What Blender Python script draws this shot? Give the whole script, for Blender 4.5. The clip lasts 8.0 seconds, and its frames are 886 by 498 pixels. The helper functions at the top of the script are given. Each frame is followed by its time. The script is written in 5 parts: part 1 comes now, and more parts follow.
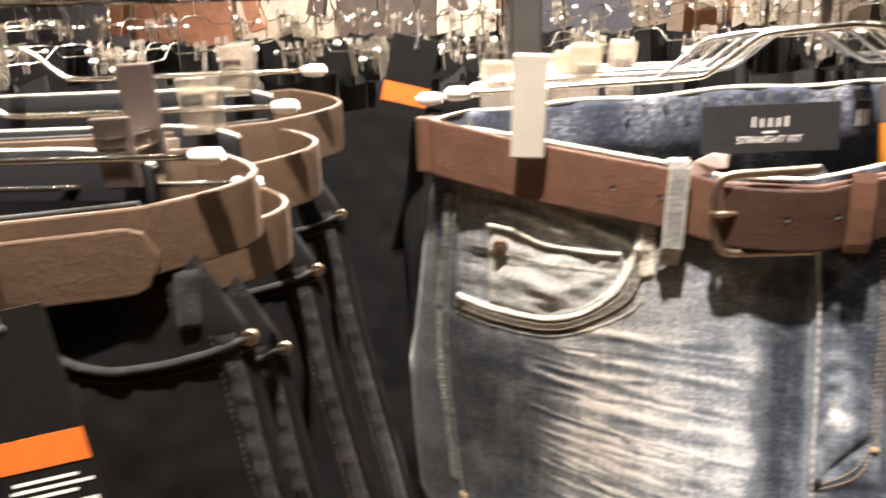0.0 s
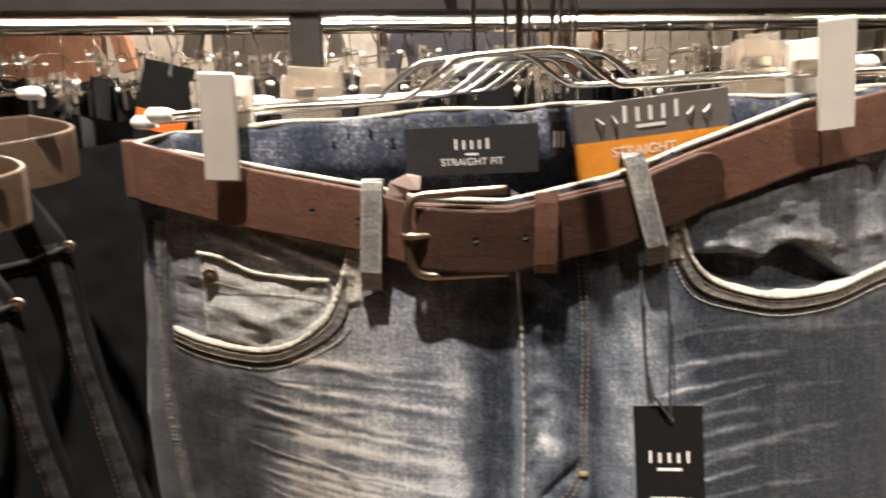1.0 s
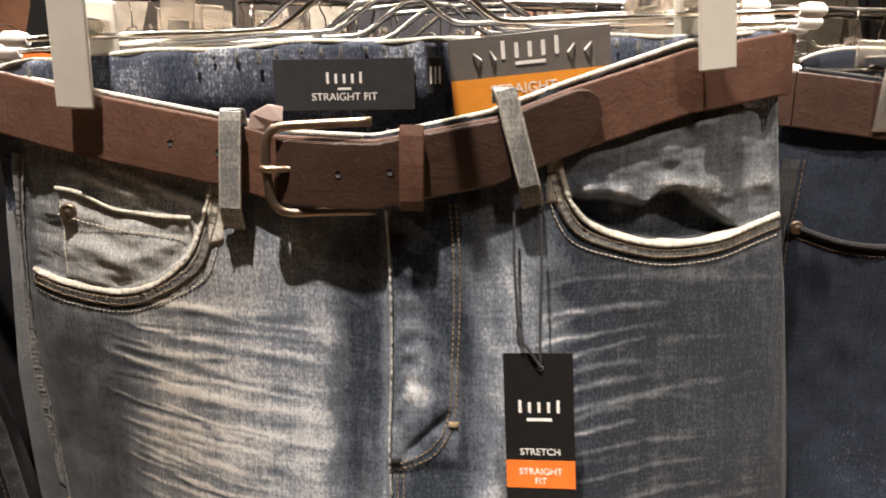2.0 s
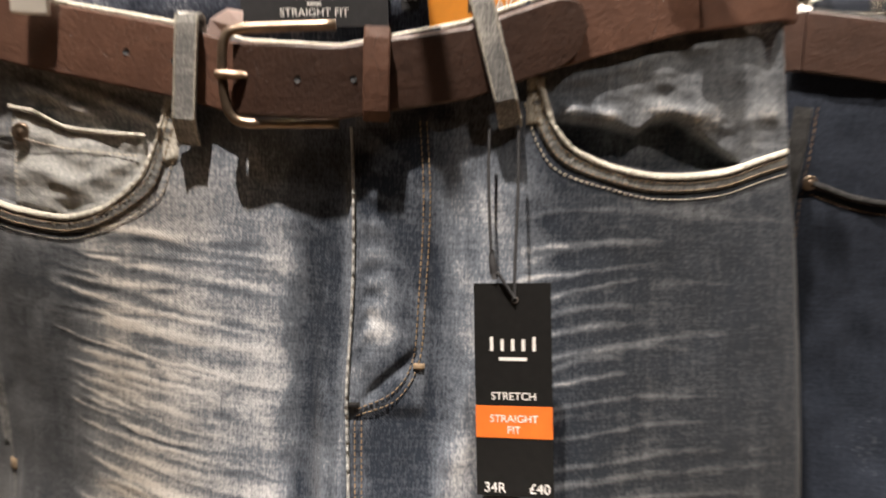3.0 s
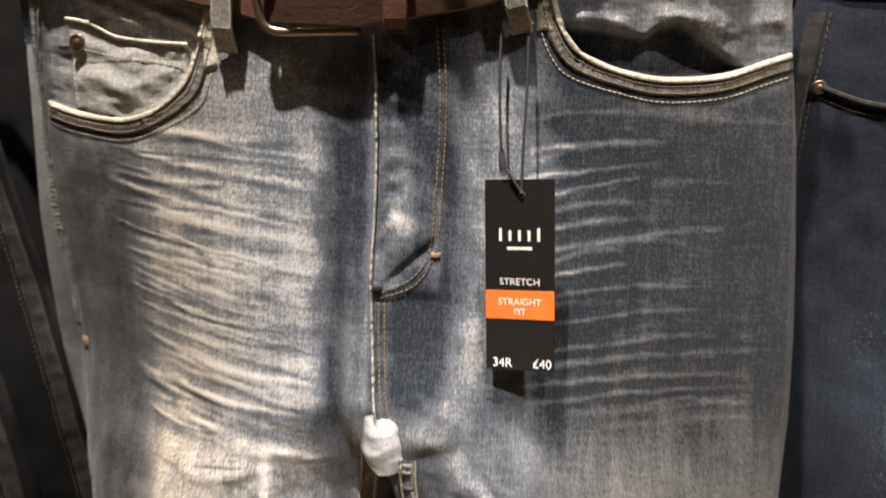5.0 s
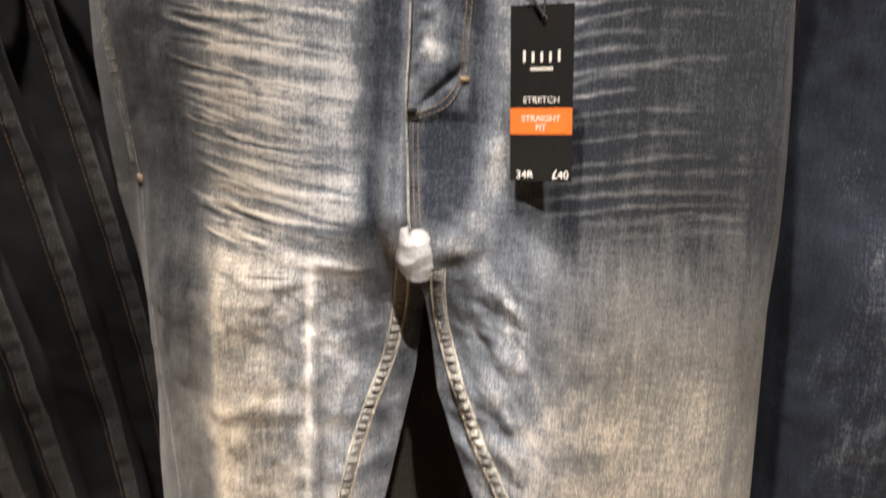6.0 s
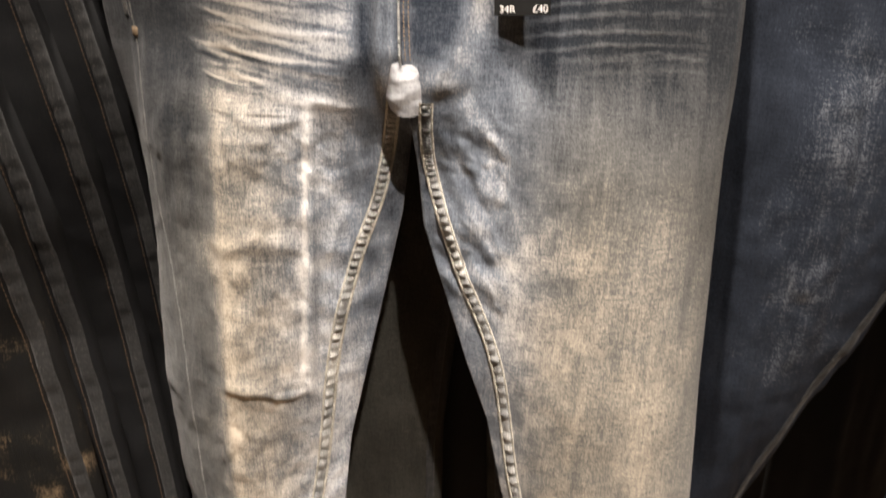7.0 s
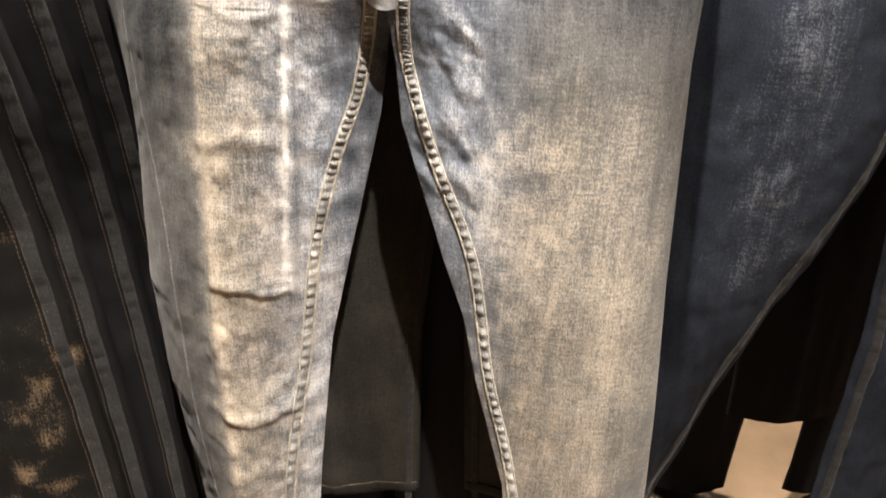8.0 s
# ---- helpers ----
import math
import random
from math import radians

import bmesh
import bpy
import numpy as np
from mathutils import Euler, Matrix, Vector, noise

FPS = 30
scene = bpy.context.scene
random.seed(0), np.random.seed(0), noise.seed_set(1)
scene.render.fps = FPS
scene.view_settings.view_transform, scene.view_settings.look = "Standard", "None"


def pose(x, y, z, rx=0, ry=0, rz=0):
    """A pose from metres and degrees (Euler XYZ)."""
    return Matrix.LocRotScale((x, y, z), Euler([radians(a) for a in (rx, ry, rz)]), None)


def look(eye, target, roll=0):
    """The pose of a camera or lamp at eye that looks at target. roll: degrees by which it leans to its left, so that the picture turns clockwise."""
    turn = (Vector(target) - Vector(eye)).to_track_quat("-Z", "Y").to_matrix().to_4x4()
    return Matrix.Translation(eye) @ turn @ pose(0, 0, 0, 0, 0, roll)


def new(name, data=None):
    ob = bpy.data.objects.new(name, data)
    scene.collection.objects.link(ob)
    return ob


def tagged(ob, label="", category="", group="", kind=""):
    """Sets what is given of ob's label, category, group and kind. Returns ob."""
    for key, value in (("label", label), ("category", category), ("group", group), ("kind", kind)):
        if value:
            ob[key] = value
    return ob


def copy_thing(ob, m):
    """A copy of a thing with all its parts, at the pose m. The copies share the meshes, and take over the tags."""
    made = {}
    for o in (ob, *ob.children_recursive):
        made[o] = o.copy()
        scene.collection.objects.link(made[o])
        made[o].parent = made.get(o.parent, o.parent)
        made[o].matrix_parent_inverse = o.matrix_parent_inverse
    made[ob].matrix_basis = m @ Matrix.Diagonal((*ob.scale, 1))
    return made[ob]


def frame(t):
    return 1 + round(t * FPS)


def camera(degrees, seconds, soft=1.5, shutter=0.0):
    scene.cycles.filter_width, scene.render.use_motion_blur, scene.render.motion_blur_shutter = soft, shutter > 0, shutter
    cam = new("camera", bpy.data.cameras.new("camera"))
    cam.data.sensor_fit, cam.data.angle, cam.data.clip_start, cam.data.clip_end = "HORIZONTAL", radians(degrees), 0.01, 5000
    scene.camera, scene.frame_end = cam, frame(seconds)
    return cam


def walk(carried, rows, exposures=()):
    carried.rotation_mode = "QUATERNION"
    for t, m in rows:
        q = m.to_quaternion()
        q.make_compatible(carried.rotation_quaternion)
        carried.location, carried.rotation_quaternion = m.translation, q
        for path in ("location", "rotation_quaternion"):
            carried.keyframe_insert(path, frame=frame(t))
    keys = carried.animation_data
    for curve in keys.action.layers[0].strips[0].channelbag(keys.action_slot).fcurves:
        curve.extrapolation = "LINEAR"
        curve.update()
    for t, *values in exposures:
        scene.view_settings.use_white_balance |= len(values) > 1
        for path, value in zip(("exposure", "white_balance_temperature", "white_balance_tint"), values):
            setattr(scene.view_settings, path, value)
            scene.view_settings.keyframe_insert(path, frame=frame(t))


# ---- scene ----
cam = camera(60.6, 8.0, soft=1.8, shutter=0.5)
PATH = [
    (0, (-0.001, 0.084, 1.239), (0.018, 2.009, 0.697), -1.6),
    (0.5, (0.084, 0.08, 1.238), (0.172, 2.023, 0.773), -1.7),
    (1, (0.131, 0.09, 1.22), (0.378, 2.027, 0.788), -0.9),
    (1.5, (0.151, 0.101, 1.21), (0.519, 2.004, 0.718), 0.2),
    (1.7, (0.17, 0.101, 1.2), (0.521, 2.01, 0.716), 0.3),
    (2.8, (0.234, 0.062, 1.121), (0.436, 2.03, 0.831), 1.4),
    (3, (0.235, 0.113, 1.101), (0.459, 2.081, 0.824), 1.6),
    (3.5, (0.235, 0.157, 1.084), (0.43, 2.122, 0.764), 1.8),
    (4, (0.234, 0.173, 1.077), (0.43, 2.132, 0.723), 2.0),
    (4.2, (0.235, 0.173, 1.077), (0.43, 2.129, 0.706), 2.0),
    (5.3, (0.253, 0.034, 1.101), (0.324, 1.962, 0.573), 1.3),
    (5.5, (0.25, 0.025, 1.083), (0.322, 1.947, 0.536), 1.6),
    (6, (0.232, 0.002, 1.044), (0.324, 1.885, 0.375), 1.3),
    (6.5, (0.215, -0.032, 1.014), (0.364, 1.817, 0.266), 1.4),
    (7, (0.211, -0.068, 0.986), (0.401, 1.752, 0.179), 2.1),
    (7.5, (0.21, -0.086, 0.968), (0.424, 1.692, 0.078), 2.8),
    (8, (0.213, -0.107, 0.95), (0.448, 1.658, 0.039), 2.8),
]
walk(cam, [(t, look(eye, target, roll)) for t, eye, target, roll in PATH], exposures=[(0, 0.92), (0.5, 0.42), (1.0, 0.08), (3.0, 0.05), (4.0, 0.22), (5.5, 0.17), (7.0, 0.18), (8.0, 0.36)])

# ---- world, lights ----
world = bpy.data.worlds.new("shop_dark")
scene.world = world
world.use_nodes = True
world.node_tree.nodes["Background"].inputs[0].default_value = (1.0, 0.93, 0.87, 1)
world.node_tree.nodes["Background"].inputs[1].default_value = 0.12


def spot(name, eye, target, watts, cone=70, blend=0.6, radius=0.03, colour=(1.0, 0.885, 0.785)):
    data = bpy.data.lights.new(name, "SPOT")
    data.energy, data.spot_size, data.spot_blend = watts, radians(cone), blend
    data.shadow_soft_size, data.color = radius, colour
    ob = new(name, data)
    ob.matrix_world = look(eye, target)
    return ob


spot("ceiling_spot", (-0.09, 0.07, 3.02), (0.27, 0.5, 0.85), 500, 52, 0.7, 0.03)
spot("ceiling_spot", (0.42, -0.9, 3.02), (0.19, 0.5, 0.2), 540, 15.5, 0.35, 0.03)
# the remaining spots are unseen, added to brighten neighbouring jeans and rear racks
spot("ceiling_spot", (1.05, -0.55, 3.02), (0.76, 0.55, 0.7), 330, 30, 0.8, 0.05)
spot("ceiling_spot", (-0.55, -0.15, 3.02), (-0.4, 0.55, 0.9), 16, 45, 0.8, 0.05)
spot("ceiling_spot", (0.2, 1.15, 3.02), (0.2, 0.95, 1.2), 620, 80, 0.8, 0.05)
spot("ceiling_spot", (-0.7, 2.6, 3.02), (-0.5, 2.0, 1.0), 700, 90, 0.8, 0.06)
spot("ceiling_spot", (1.0, 2.6, 3.02), (0.8, 1.9, 1.1), 1000, 90, 0.8, 0.06)


# ---- materials ----
def mat(name, rough=0.6, metal=0.0, base=(0.5, 0.5, 0.5)):
    m = bpy.data.materials.new(name)
    m.use_nodes = True
    b = m.node_tree.nodes["Principled BSDF"]
    b.inputs["Roughness"].default_value = rough
    b.inputs["Metallic"].default_value = metal
    b.inputs["Base Color"].default_value = (*base, 1)
    return m, m.node_tree, b


def nd(nt, kind, **ins):
    n = nt.nodes.new(kind)
    for k, v in ins.items():
        key = k.replace("_", " ")
        if key in n.inputs:
            n.inputs[key].default_value = v
    return n


def ramp(nt, fac, stops):
    r = nt.nodes.new("ShaderNodeValToRGB")
    e = r.color_ramp.elements
    while len(e) < len(stops):
        e.new(0.5)
    for el, (p, c) in zip(e, stops):
        el.position, el.color = p, (*c, 1)
    nt.links.new(fac, r.inputs[0])
    return r.outputs[0]


def mixc(nt, fac, a, b, mode="MIX"):
    m = nt.nodes.new("ShaderNodeMix")
    m.data_type, m.blend_type = "RGBA", mode
    for v, s in ((fac, 0), (a, 6), (b, 7)):
        if isinstance(v, (int, float)):
            m.inputs[s].default_value = v
        elif isinstance(v, tuple):
            m.inputs[s].default_value = (*v, 1)
        else:
            nt.links.new(v, m.inputs[s])
    return m.outputs[2]


def mth(nt, op, a, b=0.0, clamp=False):
    m = nt.nodes.new("ShaderNodeMath")
    m.operation, m.use_clamp = op, clamp
    for i, v in enumerate((a, b)):
        if isinstance(v, (int, float)):
            m.inputs[i].default_value = v
        else:
            nt.links.new(v, m.inputs[i])
    return m.outputs[0]


def noise_tex(nt, vec, scale, detail=4.0, rough=0.6, stretch=None):
    if stretch:
        mp = nt.nodes.new("ShaderNodeMapping")
        mp.inputs["Scale"].default_value = stretch
        nt.links.new(vec, mp.inputs[0])
        vec = mp.outputs[0]
    n = nd(nt, "ShaderNodeTexNoise", Scale=scale, Detail=detail, Roughness=rough)
    nt.links.new(vec, n.inputs["Vector"])
    return n.outputs["Fac"]


def denim(name, dark, mid, light, warm=(0.42, 0.35, 0.26), attr=True, level=0.3, grain=1.0, sheen=0.1, cloudy=0.55):
    """Washed denim: warp slubs, twill lines and the fading, with any painted light or shade, held in the mesh's dye
    attribute.
    """
    m, nt, b = mat(name, 0.86)
    tc = nt.nodes.new("ShaderNodeTexCoord")
    co = tc.outputs["Object"]
    slub = noise_tex(nt, co, 90, 5, 0.7, (9.0, 1.0, 0.55))
    weft = noise_tex(nt, co, 90, 3, 0.6, (0.7, 1.0, 7.0))
    cloud = noise_tex(nt, co, 22, 5, 0.65)
    fine = noise_tex(nt, co, 900, 2, 0.6, (1.0, 1.0, 0.45))
    if attr:
        at = nt.nodes.new("ShaderNodeAttribute")
        at.attribute_name = "dye"
        sep = nt.nodes.new("ShaderNodeSeparateColor")
        nt.links.new(at.outputs["Color"], sep.inputs[0])
        wear_shade, tint = sep.outputs[0], sep.outputs[1]
    else:
        wear_shade, tint = None, None
    var = mth(nt, "MULTIPLY", mth(nt, "SUBTRACT", slub, 0.5), 0.95 * grain)
    var = mth(nt, "ADD", var, mth(nt, "MULTIPLY", mth(nt, "SUBTRACT", weft, 0.5), 0.6 * grain))
    var = mth(nt, "ADD", var, mth(nt, "MULTIPLY", mth(nt, "SUBTRACT", cloud, 0.5), cloudy))
    var = mth(nt, "ADD", var, mth(nt, "MULTIPLY", mth(nt, "SUBTRACT", fine, 0.5), 1.4 * grain))
    if attr:
        amp = mth(nt, "ADD", mth(nt, "MULTIPLY", wear_shade, 0.62), 0.30)
        fac = mth(nt, "ADD", wear_shade, mth(nt, "MULTIPLY", var, amp), True)
    else:
        fac = mth(nt, "ADD", mth(nt, "MULTIPLY", var, 0.6), level, True)
    col = ramp(nt, fac, [(0.0, dark), (0.45, mid), (1.0, light)])
    if attr:
        wcol = mixc(nt, 1.0, col, warm, "MULTIPLY")
        wcol = mixc(nt, 1.0, wcol, (1.9, 1.9, 1.9), "MULTIPLY")
        col = mixc(nt, tint, col, wcol)
    nt.links.new(col, b.inputs["Base Color"])
    wv = nd(nt, "ShaderNodeTexWave", Scale=330.0, Distortion=4.0, Detail=2.0)
    wv.bands_direction = "DIAGONAL"
    nt.links.new(co, wv.inputs["Vector"])
    hgt = mth(nt, "ADD", mth(nt, "MULTIPLY", wv.outputs["Fac"], 0.16), mth(nt, "ADD", mth(nt, "MULTIPLY", slub, 0.8), mth(nt, "MULTIPLY", cloud, 1.2)))
    bp = nd(nt, "ShaderNodeBump", Strength=0.55, Distance=0.0008)
    nt.links.new(hgt, bp.inputs["Height"])
    nt.links.new(bp.outputs[0], b.inputs["Normal"])
    b.inputs["Sheen Weight"].default_value = sheen
    b.inputs["Specular IOR Level"].default_value = 0.2
    return m


def leather(name, dark, light, rough=0.5):
    m, nt, b = mat(name, rough)
    tc = nt.nodes.new("ShaderNodeTexCoord")
    co = tc.outputs["Object"]
    a = noise_tex(nt, co, 38, 6, 0.65)
    f = noise_tex(nt, co, 420, 3, 0.6)
    v = nd(nt, "ShaderNodeTexVoronoi", Scale=60.0)
    v.feature = "DISTANCE_TO_EDGE"
    wob = nt.nodes.new("ShaderNodeVectorMath")
    wob.operation = "MULTIPLY_ADD"
    nz = nd(nt, "ShaderNodeTexNoise", Scale=30.0, Detail=3.0)
    nt.links.new(co, nz.inputs["Vector"])
    nt.links.new(nz.outputs["Color"], wob.inputs[0])
    wob.inputs[1].default_value = (0.03, 0.03, 0.03)
    nt.links.new(co, wob.inputs[2])
    nt.links.new(wob.outputs[0], v.inputs["Vector"])
    crack = mth(nt, "LESS_THAN", v.outputs["Distance"], 0.035)
    crack = mth(nt, "MULTIPLY", crack, mth(nt, "GREATER_THAN", a, 0.53))
    fac = mth(nt, "ADD", mth(nt, "MULTIPLY", a, 0.8), mth(nt, "MULTIPLY", f, 0.2))
    col = ramp(nt, fac, [(0.3, dark), (0.7, light)])
    col = mixc(nt, mth(nt, "MULTIPLY", crack, 0.35), col, (dark[0] * 0.5, dark[1] * 0.5, dark[2] * 0.5))
    nt.links.new(col, b.inputs["Base Color"])
    bp = nd(nt, "ShaderNodeBump", Strength=0.9, Distance=0.0012)
    nt.links.new(mth(nt, "SUBTRACT", mth(nt, "ADD", a, mth(nt, "MULTIPLY", f, 0.3)), mth(nt, "MULTIPLY", crack, 0.4)), bp.inputs["Height"])
    nt.links.new(bp.outputs[0], b.inputs["Normal"])
    return m


def plain(name, base, rough=0.6, metal=0.0, var=0.15, scale=60.0, bump=0.0):
    m, nt, b = mat(name, rough, metal, base)
    tc = nt.nodes.new("ShaderNodeTexCoord")
    n = noise_tex(nt, tc.outputs["Object"], scale, 5, 0.65)
    lo = tuple(c * (1 - var) for c in base)
    hi = tuple(min(1, c * (1 + var)) for c in base)
    nt.links.new(ramp(nt, n, [(0.3, lo), (0.7, hi)]), b.inputs["Base Color"])
    if bump:
        bp = nd(nt, "ShaderNodeBump", Strength=bump, Distance=0.0008)
        nt.links.new(n, bp.inputs["Height"])
        nt.links.new(bp.outputs[0], b.inputs["Normal"])
    return m


M_MAIN = denim("washed_grey_blue_denim", (0.014, 0.020, 0.032), (0.145, 0.168, 0.205), (0.60, 0.62, 0.65))
M_DARK = denim("black_denim", (0.003, 0.0033, 0.0045), (0.0075, 0.008, 0.0085), (0.24, 0.20, 0.15), sheen=0.0)
M_CHAR = denim("charcoal_denim", (0.012, 0.012, 0.011), (0.05, 0.05, 0.045), (0.3, 0.28, 0.25), sheen=0.0)
M_NAVY = denim("navy_denim", (0.004, 0.006, 0.011), (0.024, 0.031, 0.046), (0.27, 0.29, 0.32), sheen=0.0)
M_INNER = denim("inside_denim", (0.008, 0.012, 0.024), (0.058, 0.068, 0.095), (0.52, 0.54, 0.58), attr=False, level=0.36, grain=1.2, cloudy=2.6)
M_POCKET = denim("pocket_denim", (0.03, 0.04, 0.05), (0.26, 0.265, 0.26), (0.66, 0.63, 0.57), attr=False, level=0.5, grain=1.1)
M_EDGE = denim("frayed_edge", (0.07, 0.068, 0.06), (0.36, 0.34, 0.29), (0.7, 0.66, 0.57), attr=False, level=0.5, grain=1.4)
M_EDGE_DARK = denim("dark_edge", (0.004, 0.0043, 0.005), (0.024, 0.0235, 0.023), (0.26, 0.23, 0.19), attr=False, level=0.31)
M_BAND = denim("seam_band", (0.03, 0.032, 0.033), (0.13, 0.13, 0.125), (0.42, 0.4, 0.35), attr=False, level=0.42, grain=1.3)
M_LOOP = denim("belt_loop_denim", (0.03, 0.033, 0.036), (0.20, 0.20, 0.195), (0.68, 0.66, 0.6), attr=False, level=0.48, grain=0.9, cloudy=2.0)
M_CROTCH = denim("bleached_denim", (0.10, 0.105, 0.115), (0.36, 0.37, 0.39), (0.70, 0.70, 0.71), attr=False, level=0.45, grain=0.7, cloudy=1.5)
M_BELT = leather("brown_leather", (0.07, 0.034, 0.023), (0.14, 0.07, 0.046), 0.46)
# holds painted shade on the main belt's tongue; own colour of the navy pair's belt
M_BELT_DK = leather("dark_brown_leather", (0.032, 0.017, 0.012), (0.058, 0.03, 0.021), 0.42)
M_TAN = leather("tan_leather", (0.066, 0.039, 0.023), (0.096, 0.058, 0.034), 0.6)
M_BUCKLE = plain("antique_brass", (0.24, 0.18, 0.13), 0.38, 0.9, 0.25, 90, 0.2)
M_CHROME = plain("chrome_wire", (0.72, 0.68, 0.62), 0.16, 1.0, 0.08, 40)
M_CLIP = plain("frosted_plastic", (0.62, 0.59, 0.53), 0.35, 0.0, 0.06, 30)
M_CLEAR, nt_clear, b_clear = mat("clear_plastic", 0.12, 0.0, (0.86, 0.8, 0.72))
b_clear.inputs["Transmission Weight"].default_value = 0.9
b_clear.inputs["IOR"].default_value = 1.45
# clips of the front left hanger: their shadow is put into the colour
M_CLIP_SHADED = plain("shaded_plastic", (0.075, 0.058, 0.052), 0.3, 0.0, 0.1, 30)
M_CAP = plain("white_plastic_cap", (0.72, 0.7, 0.66), 0.4, 0.0, 0.05, 30)
M_CARD = plain("black_card", (0.009, 0.0088, 0.0085), 0.7, 0.0, 0.2, 200)
M_CARD.node_tree.nodes["Principled BSDF"].inputs["Specular IOR Level"].default_value = 0.15
M_GREY_CARD = plain("grey_card", (0.13, 0.115, 0.105), 0.55, 0.0, 0.1, 200)
M_ORANGE = plain("orange_print", (0.74, 0.165, 0.022), 0.55, 0.0, 0.08, 120)
M_YELLOW = plain("yellow_print", (0.72, 0.5, 0.06), 0.55, 0.0, 0.08, 120)
M_AMBER = plain("amber_print", (0.80, 0.30, 0.03), 0.5, 0.0, 0.08, 120)
M_WHITE = plain("white_print", (0.8, 0.78, 0.75), 0.6, 0.0, 0.05, 120)
M_CORD = plain("black_cord", (0.02, 0.02, 0.022), 0.8, 0.0, 0.3, 300)
M_DARK_THREAD = plain("brown_thread", (0.09, 0.055, 0.03), 0.85, 0.0, 0.3, 300)
M_THREAD = plain("ochre_thread", (0.21, 0.15, 0.09), 0.8, 0.0, 0.3, 300)
M_PALE_THREAD = plain("pale_thread", (0.5, 0.45, 0.36), 0.85, 0.0, 0.3, 300)
M_LABEL = plain("dark_woven_label", (0.012, 0.012, 0.014), 0.75, 0.0, 0.3, 150, 0.3)
M_PINK = plain("care_label", (0.66, 0.52, 0.48), 0.8, 0.0, 0.06, 80)
M_STEEL = plain("dark_painted_steel", (0.055, 0.05, 0.046), 0.45, 0.3, 0.12, 30)
M_LAMP, nt_lamp, b_lamp = mat("lamp_glow")
b_lamp.inputs["Emission Color"].default_value = (1.0, 0.86, 0.68, 1)
b_lamp.inputs["Emission Strength"].default_value = 90.0
M_FLOOR = plain("pale_wood_floor", (0.21, 0.145, 0.09), 0.4, 0.0, 0.2, 8)
M_WALL = plain("shop_wall", (0.12, 0.1, 0.085), 0.8, 0.0, 0.2, 3)
M_CEIL = plain("shop_ceiling", (0.1, 0.09, 0.08), 0.9, 0.0, 0.2, 3)


# ---- helpers for meshes ----
def mesh_of(name, verts, faces, material, smooth=True, cols=None):
    me = bpy.data.meshes.new(name)
    me.from_pydata(np.array([tuple(v) for v in verts], float).tolist(), [], faces)
    if cols is not None:
        at = me.color_attributes.new("dye", "FLOAT_COLOR", "POINT")
        at.data.foreach_set("color", np.asarray(cols, dtype=np.float32).ravel())
    if smooth:
        me.polygons.foreach_set("use_smooth", [True] * len(me.polygons))
    me.materials.append(material)
    me.update()
    return me


def put(name, me, parent=None, label=""):
    ob = new(name, me)
    if parent is not None:
        ob.parent = parent
    if label:
        ob["label"] = label
    return ob


def part(name, bm, material, parent, label="", smooth=False):
    me = bpy.data.meshes.new(name)
    bm.to_mesh(me)
    bm.free()
    me.materials.append(material)
    if smooth:
        me.polygons.foreach_set("use_smooth", [True] * len(me.polygons))
    return put(name, me, parent, label)


def box_bm(x0, x1, y0, y1, z0, z1, bevel=0.0, seg=2):
    bm = bmesh.new()
    bmesh.ops.create_cube(bm, size=1)
    for v in bm.verts:
        v.co = Vector(((x0, x1)[v.co.x > 0], (y0, y1)[v.co.y > 0], (z0, z1)[v.co.z > 0]))
    if bevel:
        bmesh.ops.bevel(bm, geom=list(bm.edges), offset=bevel, segments=seg, affect="EDGES", profile=0.5)
    return bm


def tube_mesh(name, pts, radius, material, sides=8, closed=False, flat=1.0):
    """A round (or flattened) wire along pts."""
    pts = [Vector(p) for p in pts]
    n = len(pts)
    verts, faces = [], []
    for i, p in enumerate(pts):
        a = pts[(i - 1) % n] if (closed or i > 0) else p
        b = pts[(i + 1) % n] if (closed or i < n - 1) else p
        t = (b - a).normalized()
        side = t.cross(Vector((0, 1, 0)))
        if side.length < 0.2:
            side = t.cross(Vector((1, 0, 0)))
        side.normalize()
        up = side.cross(t)
        r = radius[i] if isinstance(radius, (list, tuple)) else radius
        for k in range(sides):
            ang = 2 * math.pi * k / sides
            verts.append(p + side * math.cos(ang) * r + up * math.sin(ang) * r * flat)
    for i in range(n if closed else n - 1):
        j = (i + 1) % n
        for k in range(sides):
            l = (k + 1) % sides
            faces.append((i * sides + k, i * sides + l, j * sides + l, j * sides + k))
    if not closed:
        faces.append(tuple(range(sides)))
        faces.append(tuple((n - 1) * sides + k for k in reversed(range(sides))))
    return mesh_of(name, verts, faces, material)


def smooth_path(pts, n):
    """Catmull-Rom points through pts."""
    pts = np.array(pts, float)
    p = np.vstack([2 * pts[0] - pts[1], pts, 2 * pts[-1] - pts[-2]])
    out = []
    for t in np.linspace(0, len(pts) - 1 - 1e-6, n):
        i = int(t)
        f = t - i
        a, b, c, d = p[i], p[i + 1], p[i + 2], p[i + 3]
        out.append(0.5 * (2 * b + (c - a) * f + (2 * a - 5 * b + 4 * c - d) * f * f + (3 * b - a - 3 * c + d) * f ** 3))
    return np.array(out)


LAT = np.random.RandomState(7).rand(64, 64)


